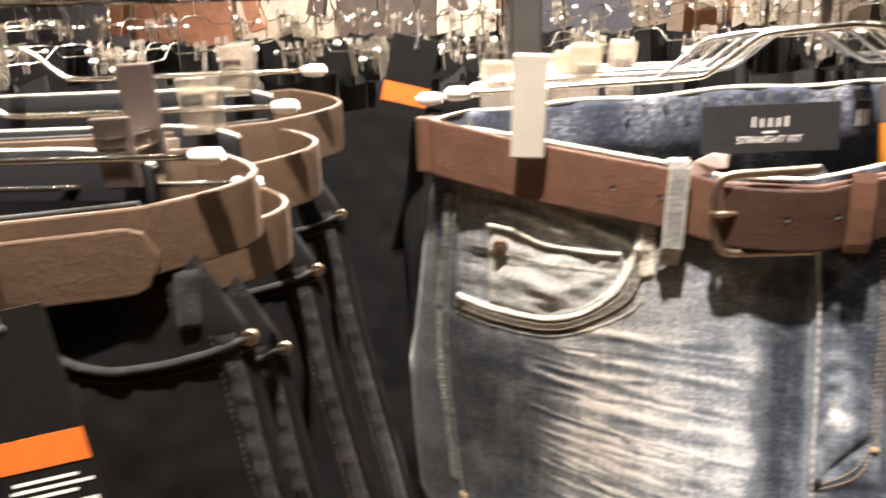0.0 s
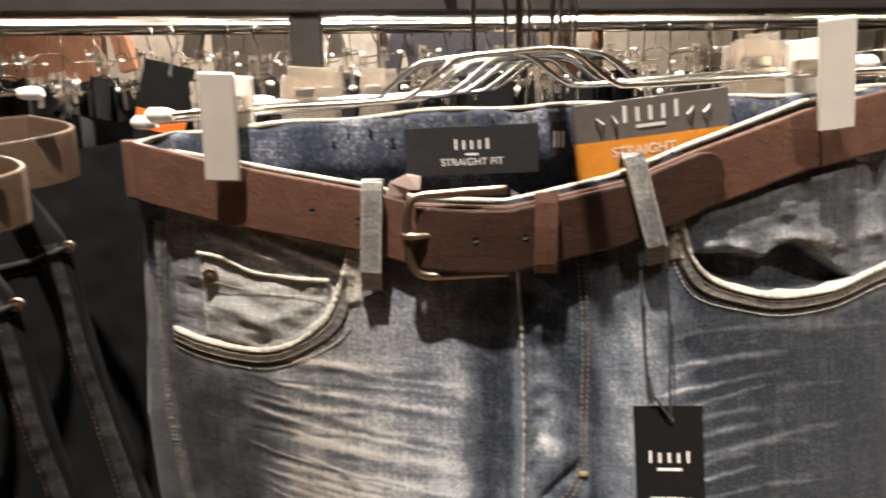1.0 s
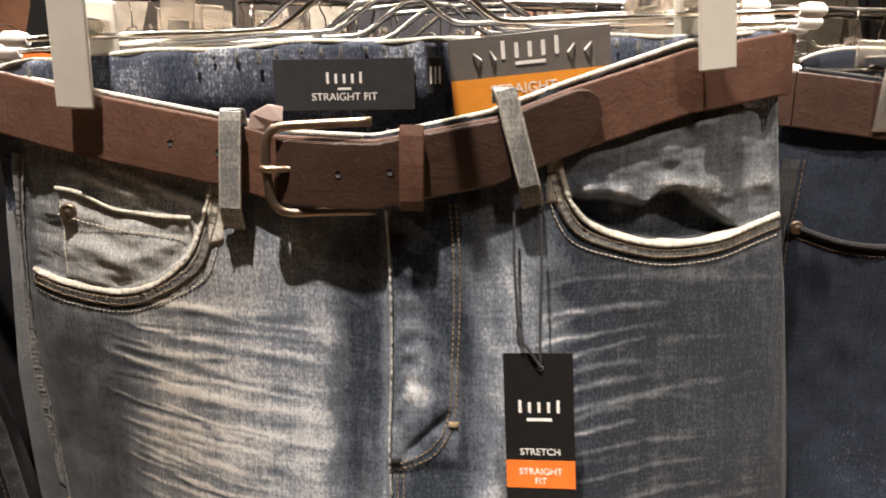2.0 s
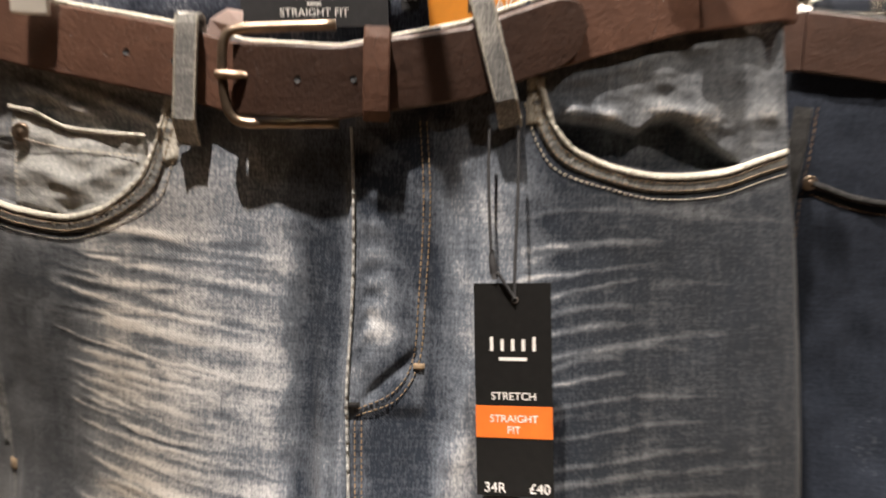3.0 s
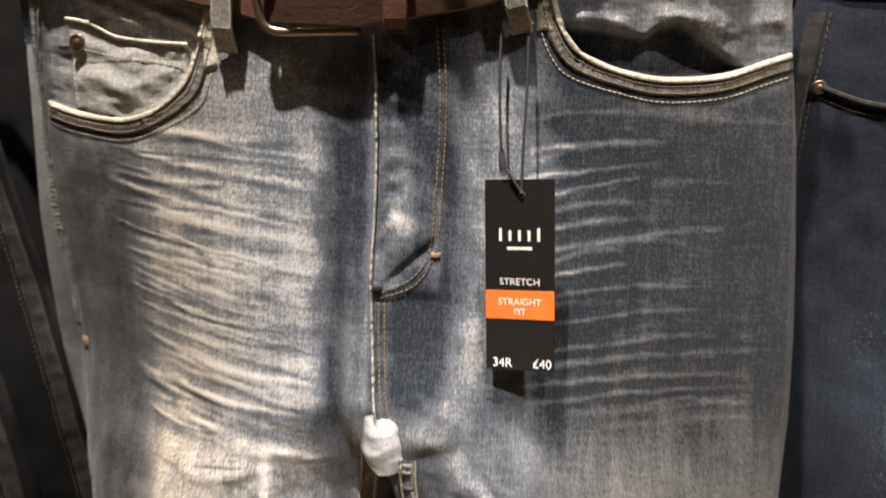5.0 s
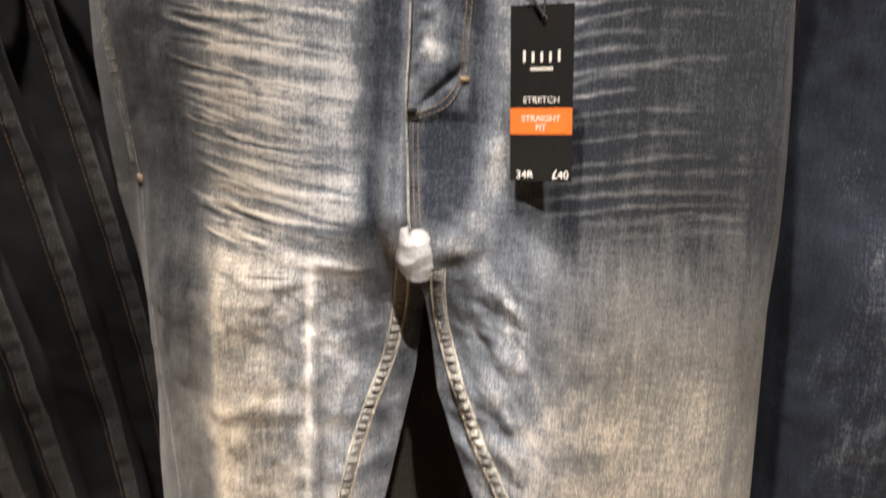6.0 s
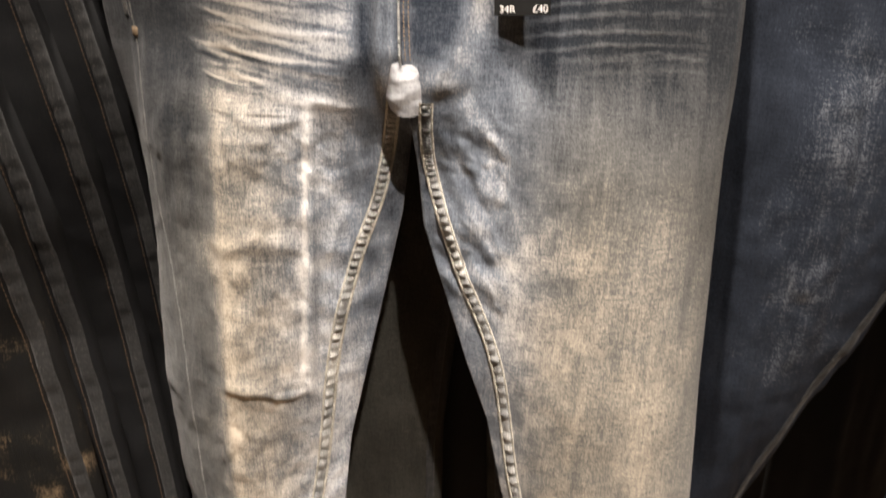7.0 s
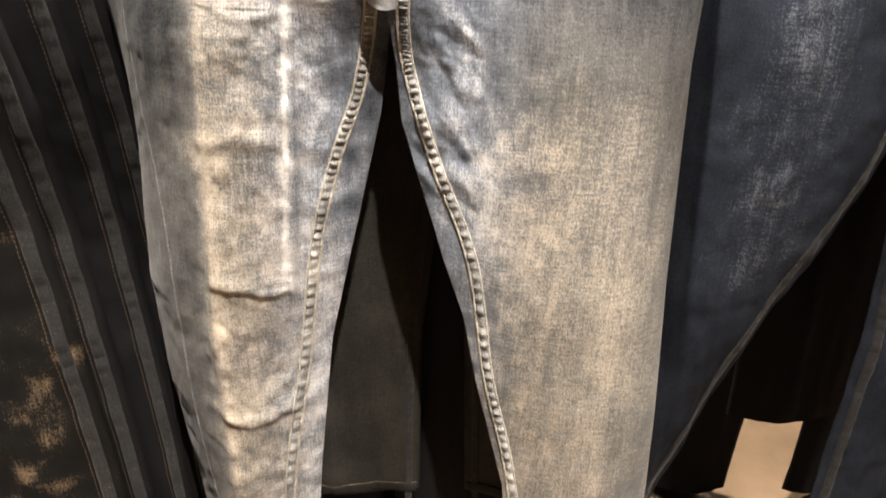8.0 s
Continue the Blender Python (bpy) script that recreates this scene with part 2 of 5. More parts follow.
def vnoise(x, y):
    """Smooth value noise on numpy arrays, 0 to 1."""
    xi, yi = np.floor(x).astype(int), np.floor(y).astype(int)
    fx, fy = x - xi, y - yi
    fx, fy = fx * fx * (3 - 2 * fx), fy * fy * (3 - 2 * fy)
    g = lambda i, j: LAT[i % 64, j % 64]
    a = g(xi, yi) * (1 - fx) + g(xi + 1, yi) * fx
    b = g(xi, yi + 1) * (1 - fx) + g(xi + 1, yi + 1) * fx
    return a * (1 - fy) + b * fy


def fbm(x, y):
    return (vnoise(x, y) * 4 + vnoise(x * 2.1 + 9, y * 2.1) * 2 + vnoise(x * 4.3, y * 4.3 + 5)) / 7


def sst(a, b, x):
    t = np.clip((x - a) / (b - a), 0, 1)
    return t * t * (3 - 2 * t)


def tab(x, pairs):
    """Linear table; pairs of (key, value) with rising keys."""
    k, v = zip(*pairs)
    return np.interp(x, k, v)


# ---- a pair of jeans: the shape ----
class Shape:
    """Outline and front depth of a hanging pair of jeans. u: across, z: up, depth: towards the viewer."""
    seat = [(0.05, 0.0), (0.7, 0.005), (0.8, 0.018), (0.87, 0.036), (0.98, 0.036), (1.09, 0.016), (1.15, 0.0)]
    hem = 0.07
    crotch = 0.855
    fly = -0.009
    scale = 1.0
    out_l = [(0.05, -0.185), (0.30, -0.211), (0.44, -0.233), (0.57, -0.245), (0.70, -0.241), (0.86, -0.247), (0.94, -0.250), (1.05, -0.253), (1.13, -0.256), (1.19, -0.250)]
    out_r = [(0.05, 0.295), (0.36, 0.283), (0.45, 0.277), (0.61, 0.263), (0.77, 0.253), (0.93, 0.246), (1.05, 0.238), (1.13, 0.229), (1.21, 0.222)]
    in_l = [(0.05, -0.085), (0.36, -0.068), (0.52, -0.054), (0.60, -0.038), (0.68, -0.022), (0.75, -0.008), (0.83, 0.0), (0.87, -0.006), (0.95, -0.009)]
    in_r = [(0.05, 0.17), (0.37, 0.126), (0.494, 0.092), (0.573, 0.074), (0.634, 0.052), (0.70, 0.031), (0.754, 0.013), (0.80, 0.007), (0.87, -0.004), (0.95, -0.009)]
    edge_l = [(0.05, 0.03), (0.3, 0.015), (0.6, -0.005), (0.88, -0.019), (1.18, -0.006)]
    edge_r = [(0.05, 0.06), (0.5, 0.05), (0.77, 0.038), (1.0, 0.015), (1.2, 0.0)]
    centre = [(0.05, 0.08), (0.6, 0.095), (0.85, 0.086), (0.95, 0.069), (1.04, 0.051), (1.10, 0.043), (1.2, 0.038)]
    top = [(-0.26, 1.184), (-0.2, 1.176), (-0.104, 1.160), (-0.07, 1.152), (-0.02, 1.150), (0.045, 1.164), (0.09, 1.181), (0.162, 1.205), (0.23, 1.215)]

    def front(self, u, z, left):
        """Depth of the front surface, with no creases."""
        o = tab(z, self.out_l if left else self.out_r)
        i = tab(z, self.in_l if left else self.in_r)
        e = tab(z, self.edge_l if left else self.edge_r)
        c = tab(z, self.centre)
        s = np.clip((u - o) / (i - o), 0, 1)
        power = 0.9 - 0.3 * sst(0.92, 1.04, z) * left
        torso = e + (c - e) * np.sin(np.pi / 2 * s) ** power
        leg = e + 0.008 * s + (c - e) * 0.86 * np.sin(np.pi * (0.90 * s) ** 0.85) ** 0.8
        w = sst(0.90, 0.80, z)
        return torso * (1 - w) + leg * w

    def at(self, u, z):
        u, z = np.asarray(u, float), np.asarray(z, float)
        mid = np.where(z > self.crotch, self.fly, (tab(z, self.in_l) + tab(z, self.in_r)) / 2)
        return np.where(u < mid, self.front(u, z, True), self.front(u, z, False))


def depth_on(shp, q, relief=None):
    """Depth of the cloth at an array of (u, z)."""
    q = np.asarray(q, float)
    d = shp.at(q[:, 0], q[:, 1])
    return d + relief(q[:, 0], q[:, 1]) if relief else d


def stroke(u, z, a, b, width, amp, bow=0.0, seed=0):
    """A crease from a to b: gaussian across, fading at both ends."""
    (u0, z0), (u1, z1) = a, b
    u, z = np.asarray(u, float), np.asarray(z, float)
    room = 3.2 * width + abs(bow) + 0.003
    out = np.zeros(np.broadcast(u, z).shape)
    near = (z > min(z0, z1) - room) & (z < max(z0, z1) + room) & (u > u0 - 0.05 * (u1 - u0)) & (u < u1 + 0.06 * (u1 - u0))
    if not near.any():
        return out
    u, z = np.broadcast_to(u, out.shape)[near], np.broadcast_to(z, out.shape)[near]
    t = (u - u0) / (u1 - u0)
    zc = z0 + (z1 - z0) * t + bow * 4 * t * (1 - t) + 0.0042 * (fbm(u * 22 + seed, z * 0 + seed * 1.7) - 0.5) + 0.0012 * (vnoise(u * 130 + seed, z * 0 + seed) - 0.5)
    env = sst(-0.03, 0.18, t) * sst(1.05, 0.75, t) * (0.45 + 0.9 * vnoise(u * 90 + seed * 3.1, z * 40))
    out[near] = amp * env * np.exp(-((z - zc) / width) ** 2)
    return out


EDGE_L = [(-0.27, 1.07), (-0.24, 1.0615), (-0.232, 1.0595), (-0.21, 1.0555), (-0.177, 1.0535), (-0.152, 1.0605), (-0.131, 1.0775), (-0.122, 1.097), (-0.1155, 1.120)]
EDGE_R = [(0.086, 1.136), (0.094, 1.114), (0.106, 1.100), (0.127, 1.091), (0.155, 1.086), (0.190, 1.0885), (0.228, 1.1007), (0.237, 1.104), (0.26, 1.112)]
LIP_R = [(0.09, 1.114), (0.101, 1.114), (0.12, 1.113), (0.142, 1.109), (0.151, 1.116), (0.164, 1.118), (0.175, 1.110), (0.199, 1.094), (0.215, 1.088), (0.26, 1.08)]
# ends, width and height of the folds in the pocket bags
POCKET_FOLDS = [((-0.212, 1.127), (-0.148, 1.105), 0.0042, 0.0032), ((-0.187, 1.131), (-0.112, 1.101), 0.0036, 0.0030), ((-0.235, 1.142), (-0.11, 1.121), 0.0028, 0.0012),
                ((0.098, 1.120), (0.135, 1.117), 0.0042, 0.0034), ((0.143, 1.123), (0.182, 1.116), 0.0048, 0.0036), ((0.172, 1.117), (0.236, 1.121), 0.0085, 0.0034), ((0.09, 1.132), (0.235, 1.172), 0.0030, 0.0010)]


def pocket_left(u, z):
    return sst(0.0, 0.0025, z - tab(u, EDGE_L)) * sst(-0.115, -0.1175, u) * sst(-0.240, -0.235, u)


def pocket_right(u, z):
    return sst(0.0, 0.0025, z - tab(u, EDGE_R)) * sst(0.086, 0.0885, u)


def main_creases(u, z):
    """Whisker creases of the washed pair: height in metres and the wear that sits on them."""
    rnd = random.Random(5)
    h, w = np.zeros_like(u), np.zeros_like(u)
    for k in range(48):
        f = k / 47
        z0 = 1.052 - 0.185 * f + rnd.uniform(-0.006, 0.006)
        start = -0.200 + abs(rnd.gauss(0, 0.032)) + 0.014 * f
        end = start + rnd.uniform(0.05, 0.15)
        end = min(end, -0.037)
        slope = -0.07 - 0.05 * math.sin(math.pi * f) + rnd.uniform(-0.06, 0.06)
        wd = rnd.uniform(0.0009, 0.0023)
        fall = slope * (end - start)
        bow = rnd.uniform(-0.004, 0.001)
        s = stroke(u, z, (start, z0), (end, z0 + fall), wd, 1.0, bow, k) * (0.45 + 0.9 * sst(end, start, u))
        dip = stroke(u, z, (start, z0 - 2.0 * wd), (end, z0 + fall - 2.0 * wd), wd * 1.2, 1.0, bow, k + 0.3)
        h += s * 0.00013 - dip * 0.00006
        w += s * rnd.uniform(0.14, 0.55) - dip * rnd.uniform(0.08, 0.30)
    # shallow cloth folds under the whiskers
    for z0, z1, d0 in ((0.905, 0.905, 0.0010), (0.893, 0.872, 0.0015), (0.878, 0.850, 0.0016), (0.868, 0.848, 0.0012)):
        h += 0.6 * d0 * stroke(u, z, (-0.165, z0), (-0.035, z1), 0.0032, 1.0, -0.003, z0 * 50)
        w += 0.20 * stroke(u, z, (-0.165, z0 + 0.001), (-0.035, z1 + 0.001), 0.0022, 1.0, -0.003, z0 * 50)
    for k, (z0, z1, l) in enumerate(((1.0434, 1.050, 0.155), (1.028, 1.036, 0.15), (1.0164, 1.0293, 0.152), (0.996, 1.0052, 0.150), (0.9689, 0.9778, 0.148), (0.938, 0.949, 0.18), (0.915, 0.92, 0.23), (1.062, 1.062, 0.16), (0.983, 0.99, 0.17), (1.035, 1.046, 0.14), (1.005, 1.013, 0.13), (0.957, 0.962, 0.2), (0.948, 0.957, 0.15), (0.926, 0.934, 0.21), (0.978, 0.986, 0.13), (0.905, 0.908, 0.23), (0.895, 0.90, 0.22))):
        a = rnd.uniform(0.070, 0.092)
        bow = rnd.uniform(0.0, 0.003) if k < 5 else 0.006
        e = (l + rnd.uniform(0.0, 0.03), z1 + rnd.uniform(-0.002, 0.003))
        s = stroke(u, z, (a, z0), e, rnd.uniform(0.0012, 0.0024), 1.0, bow, 40 + k) * (0.5 + 0.8 * sst(e[0], a, u))
        dip = stroke(u, z, (a, z0 - 0.005), (e[0], e[1] - 0.005), 0.0028, 1.0, bow, 60 + k)
        h += s * 0.00015 - dip * 0.00007
        w += (s * 0.46 - dip * 0.12) if k < 5 else (s * 0.24 - dip * 0.08)
    for k in range(26):
        z0 = rnd.uniform(0.88, 1.07)
        a = rnd.uniform(0.08, 0.16)
        e = rnd.uniform(0.19, 0.25)
        w += rnd.uniform(0.04, 0.13) * stroke(u, z, (a, z0), (e, z0 + rnd.uniform(-0.006, 0.012)), rnd.uniform(0.001, 0.003), 1.0, 0.004, 90 + k)
    return h, w


def main_relief(u, z):
    h, _ = main_creases(u, z)
    h += 0.004 * (fbm(u * 14 + 3, z * 9) - 0.5) + 0.0016 * (fbm(u * 50, z * 40) - 0.5)
    # pocket openings sunk behind their edges
    pl, pr = pocket_left(u, z), pocket_right(u, z)
    h -= 0.0035 * pl
    lip = tab(u, LIP_R)
    h -= pr * (0.002 + 0.012 * sst(0.003, -0.003, z - lip))
    h += pr * 0.005 * (fbm(u * 45 + 3, z * 70) - 0.5) + pl * 0.004 * (fbm(u * 40 + z * 30, z * 90) - 0.5)
    # lens-shaped folds of the pocket bag and soft creases below the belt
    for a, b, wd, hh in POCKET_FOLDS:
        h += hh * stroke(u, z, a, b, wd, 1.0, 0.002, 7.0)
    # fly flap standing proud, with puckers
    h += 0.0022 * sst(-0.0135, -0.0115, u) * sst(0.034, 0.028, u) * sst(0.955, 0.965, z)
    h += 0.0005 * np.exp(-((u - 0.0) / 0.006) ** 2) * np.sin(z * 420 + 9 * vnoise(u * 80, z * 30)) * sst(0.96, 0.99, z)
    # pressed fold along the left leg and the soft ridge beside it
    low = sst(0.86, 0.82, z)
    h += low * 0.010 * np.exp(-((u + 0.146 - 0.004 * np.sin(z * 9)) / np.where(u < -0.146, 0.012, 0.03)) ** 2)
    h += low * 0.0045 * np.exp(-((u + 0.080 + 0.004 * np.sin(z * 14)) / 0.0038) ** 2) * sst(0.52, 0.66, z)
    lowl = low * sst(0.03, 0.0, u)
    h += lowl * 0.006 * (fbm(u * 34 + 4, z * 24) - 0.5) + lowl * 0.0034 * (fbm(u * 110, z * 80) - 0.5)
    # knotted folds beside the crotch on the right leg
    q = sst(0.012, 0.03, u) * sst(0.095, 0.065, u) * sst(0.66, 0.70, z) * sst(0.87, 0.83, z)
    h += q * 0.010 * (fbm(u * 55 + 2 + z * 20, z * 38) - 0.5)
    q = sst(-0.02, -0.05, u) * sst(-0.12, -0.08, u) * sst(0.62, 0.68, z) * sst(0.84, 0.80, z)
    h += q * 0.006 * (fbm(u * 50 + z * 25, z * 30) - 0.5)
    # folds that run from the hip to the crotch
    h -= 0.005 * np.exp(-((u + 0.0335 - 0.02 * (0.97 - z)) / 0.0085) ** 2) * sst(0.83, 0.88, z) * sst(1.06, 1.0, z)
    h += 0.004 * np.exp(-((u + 0.021) / 0.005) ** 2) * sst(0.845, 0.88, z) * sst(0.985, 0.95, z)
    ridge = 0.058 - 0.31 * np.maximum(0, 0.985 - z)
    h += 0.0048 * (0.5 + fbm(u * 40, z * 35)) * np.exp(-((u - ridge) / np.where(u < ridge, 0.009, 0.02)) ** 2) * sst(0.855, 0.875, z) * sst(1.08, 0.99, z)
    h -= 0.0016 * np.exp(-((z - 0.862 - 0.3 * (u - 0.03)) / 0.006) ** 2) * sst(0.016, 0.024, u) * sst(0.055, 0.035, u)
    h -= 0.0025 * np.exp(-((z - 0.978 - 0.9 * (u - 0.012)) / 0.004) ** 2) * sst(-0.006, 0.004, u) * sst(0.03, 0.02, u)
    # horizontal fold of the left knee
    knee = sst(-0.16, -0.145, u) * sst(-0.075, -0.095, u)
    for zk, hk in ((0.842, 0.0022), (0.600, 0.005), (0.452, 0.005), (0.735, 0.0015)):
        h += knee * hk * np.exp(-((z - zk - 0.006 * np.sin(u * 70 + zk * 30) + 0.12 * (u + 0.12)) / np.where(z > zk, 0.010, 0.005)) ** 2)
    return h


def main_dye_shade(u, z):
    _, w = main_creases(u, z)
    n = fbm(u * 20, z * 16)
    smooth_leg = sst(0.08, 0.12, u) * sst(0.9, 0.8, z)
    wear_shade = 0.25 + (0.20 - 0.15 * smooth_leg) * (n - 0.5)
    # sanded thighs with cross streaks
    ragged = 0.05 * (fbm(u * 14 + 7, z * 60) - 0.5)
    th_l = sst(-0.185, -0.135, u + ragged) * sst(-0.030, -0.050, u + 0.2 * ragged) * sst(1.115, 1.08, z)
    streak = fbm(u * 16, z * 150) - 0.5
    wear_shade += th_l * (0.26 + 0.12 * sst(1.06, 1.0, z) + 0.55 * streak * sst(1.07, 1.03, z) * sst(0.83, 0.86, z) - 0.08 * sst(0.86, 0.80, z))
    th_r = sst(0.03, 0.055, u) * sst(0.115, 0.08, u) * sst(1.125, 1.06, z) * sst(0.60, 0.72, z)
    wear_shade += th_r * (0.10 + 0.12 * sst(0.97, 1.03, z) + 0.1 * sst(0.88, 0.84, z) + 0.5 * (fbm(u * 60 + z * 40, z * 30) - 0.5))
    leg_r = sst(0.07, 0.12, u) * sst(0.27, 0.2, u) * sst(0.93, 0.75, z)
    # second term paints a patch of light low on the outer right leg
    wear_shade += 0.20 * leg_r + 0.22 * 0.3 * sst(0.185, 0.215, u - 0.05 * (z - 0.5)) * sst(0.70, 0.5, z)
    # upper right thigh: its shade is painted in by darkening the dye
    wear_shade -= 0.25 * sst(0.065, 0.10, u) * sst(0.78, 0.93, z)
    # darker, streaky outer left side
    wear_shade -= 0.17 * sst(-0.15, -0.185, u) * sst(1.08, 1.05, z) * (0.6 + 0.8 * fbm(u * 12, z * 70))
    # worn spots on the fly and the crotch seam
    wear_shade += (0.35 + 0.7 * fbm(u * 120, z * 110)) * np.exp(-((u - 0.005) / 0.009) ** 2 - ((z - 1.003) / 0.012) ** 2)
    wear_shade += 0.55 * np.exp(-(u / 0.018) ** 2 - ((z - 0.875) / 0.016) ** 2)
    wear_shade += 0.3 * np.exp(-((u + 0.013) / 0.0035) ** 2) * sst(0.86, 0.9, z) * sst(1.1, 1.08, z)
    wear_shade += 0.16 * (fbm(u * 70, z * 9 + 3) - 0.5) * sst(1.09, 1.04, z)
    # belt and thigh-ridge shade round the fly, painted in as darker indigo
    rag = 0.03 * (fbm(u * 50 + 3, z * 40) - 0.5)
    wear_shade -= 0.17 * sst(-0.050, -0.041, u + rag) * sst(0.047, 0.03, u + rag) * sst(0.865, 0.88, z) * (0.75 + 0.5 * fbm(u * 80, z * 30))
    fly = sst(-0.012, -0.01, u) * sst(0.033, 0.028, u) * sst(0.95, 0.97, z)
    wear_shade += fly * (0.5 * (fbm(u * 70 + z * 60, z * 90) - 0.42) + 0.16 * sst(1.06, 1.0, z))
    wear_shade += 0.30 * np.exp(-((u + 0.021) / 0.006) ** 2) * sst(0.845, 0.87, z) * sst(0.985, 0.94, z)
    rl = 0.064 - 0.31 * np.maximum(0, 0.985 - z)
    wear_shade += 0.22 * np.exp(-((u - rl) / 0.012) ** 2) * sst(0.86, 0.88, z) * sst(1.07, 1.0, z)
    # darker triangle low to the right of the fly
    wear_shade -= 0.16 * sst(0.0, 0.008, u) * sst(0.05, 0.03, u + 0.25 * (0.95 - z)) * sst(0.985, 0.95, z) * sst(0.87, 0.9, z)
    wear_shade += 0.10 * sst(0.80, 0.70, z)
    wear_shade += 0.42 * sst(0.86, 0.84, z) * np.exp(-((u + 0.080 - 0.05 * (z - 0.8)) / 0.003) ** 2) * sst(0.56, 0.66, z)
    wear_shade += 0.22 * sst(0.86, 0.83, z) * np.exp(-((u + 0.148) / 0.007) ** 2)
    mott = sst(0.86, 0.8, z) * (fbm(u * 60 + 20, z * 60) - 0.5) * 0.6 * sst(0.18, 0.10, np.abs(u))
    pl, pr = pocket_left(u, z), pocket_right(u, z)
    wear_shade = wear_shade + 0.24 * pl + 0.26 * pr
    # shade in the open right pocket, painted below the lip
    wear_shade -= 0.2 * pr * sst(0.002, -0.002, z - tab(u, LIP_R))
    # highlights on the pocket bag folds, painted as paler strokes
    for a, b, wd, hh in POCKET_FOLDS:
        wear_shade += 90 * hh * stroke(u, z, a, b, wd * 0.8, 1.0, 0.002, 7.0)
    # rubbed rows beside the pocket hems and pucker marks on the fly
    wear_shade += 0.2 * np.exp(-((z - tab(u, EDGE_L) + 0.016) / 0.004) ** 2) * sst(-0.12, -0.14, u) * (0.4 + vnoise(u * 160, z * 50))
    wear_shade += 0.14 * np.exp(-((z - tab(u, EDGE_R) + 0.016) / 0.004) ** 2) * sst(0.11, 0.13, u) * (0.4 + vnoise(u * 160, z * 50))
    wear_shade += 0.13 * np.exp(-((u - 0.0) / 0.007) ** 2) * np.sin(z * 420 + 9 * vnoise(u * 80, z * 30)) * sst(0.96, 0.99, z)
    wear_shade += 0.16 * (fbm(u * 130, z * 26) - 0.5) + 0.10 * (fbm(u * 260, z * 14) - 0.5)
    wear_shade += 0.42 * (fbm(u * 42 + z * 25, z * 48) - 0.5) * sst(0.10, 0.05, np.abs(u)) * sst(0.84, 0.88, z)
    wear_shade += w + mott
    tint = 0.16 + 0.44 * sst(0.06, 0.15, np.abs(u)) + 0.38 * sst(0.98, 0.75, z) * sst(0.05, 0.12, np.abs(u)) + 0.15 * (fbm(u * 9, z * 7) - 0.5)
    return np.clip(wear_shade, 0.02, 1), np.clip(tint, 0, 1)


def half_mesh(name, shp, left, material, cols, rows, back_cols, relief, dye, thick=0.035):
    """One leg with its half of the seat: a closed tube of cloth, open at waist and hem."""
    v = np.linspace(0, 1, rows)
    v = (np.interp(v, (0, 0.62, 1), (0, 0.33, 1)) if rows > 400 else v)[:, None]
    sf = np.linspace(0, 1, cols)[None, :]
    zt_o = 1.18
    zz = zt_o + (shp.hem - zt_o) * v
    o = tab(zz, shp.out_l if left else shp.out_r)
    i = tab(zz, shp.in_l if left else shp.in_r)
    u = o + (i - o) * sf
    zt = tab(u, shp.top)
    z = zt + (shp.hem - zt) * v
    o = tab(z, shp.out_l if left else shp.out_r)
    i = tab(z, shp.in_l if left else shp.in_r)
    u = o + (i - o) * sf
    d = shp.front(u, z, left)
    soft = sst(0.0, 0.04, np.minimum(sf, 1.0)) * np.ones_like(u)
    if relief:
        d = d + relief(u, z) * soft
    uf, zf, df = u, z, d
    sb = np.linspace(1, 0, back_cols)[None, 1:-1]
    u = o[:, :1] + (i[:, :1] - o[:, :1]) * sb
    z = zf[:, -1:] + (zf[:, :1] - zf[:, -1:]) * (1 - sb)
    e = df[:, -1:] + (df[:, :1] - df[:, -1:]) * (1 - sb)
    w = sst(0.90, 0.80, z)
    d = e - thick * np.sin(np.pi * sb) ** 0.7 * w - (1 - w) * (0.06 * np.sin(np.pi / 2 * sb))
    # the seat rolls out behind the side seam
    roll = tab(z, shp.seat)
    near = np.clip(sb / 0.3, 0, 1)
    u = u - (i[:, :1] - o[:, :1]) * sb * (1 - near) * (roll > 0) + (-1.5 if left else 0.6) * roll * np.sin(np.pi * np.clip(sb / 0.36, 0, 1)) ** 0.8
    d = d - roll * 1.7 * sst(0.0, 0.16, sb) * sst(1.0, 0.5, sb)
    U, Z, D = (np.concatenate(p, 1) for p in ((uf, u), (zf, z), (df, d)))
    n = U.shape[1]
    verts = np.stack([U, -D, Z], -1).reshape(-1, 3)
    wear_shade, tint = dye(U, Z)
    cols_ = np.stack([wear_shade, tint, wear_shade * 0, wear_shade * 0 + 1], -1).reshape(-1, 4)
    r, c = np.meshgrid(np.arange(rows - 1), np.arange(n), indexing="ij")
    a = r * n + c
    b = r * n + (c + 1) % n
    f = np.stack([a, b, b + n, a + n], -1).reshape(-1, 4)
    if not left:
        f = f[:, ::-1]
    return mesh_of(name, verts, f.tolist(), material, True, cols_)


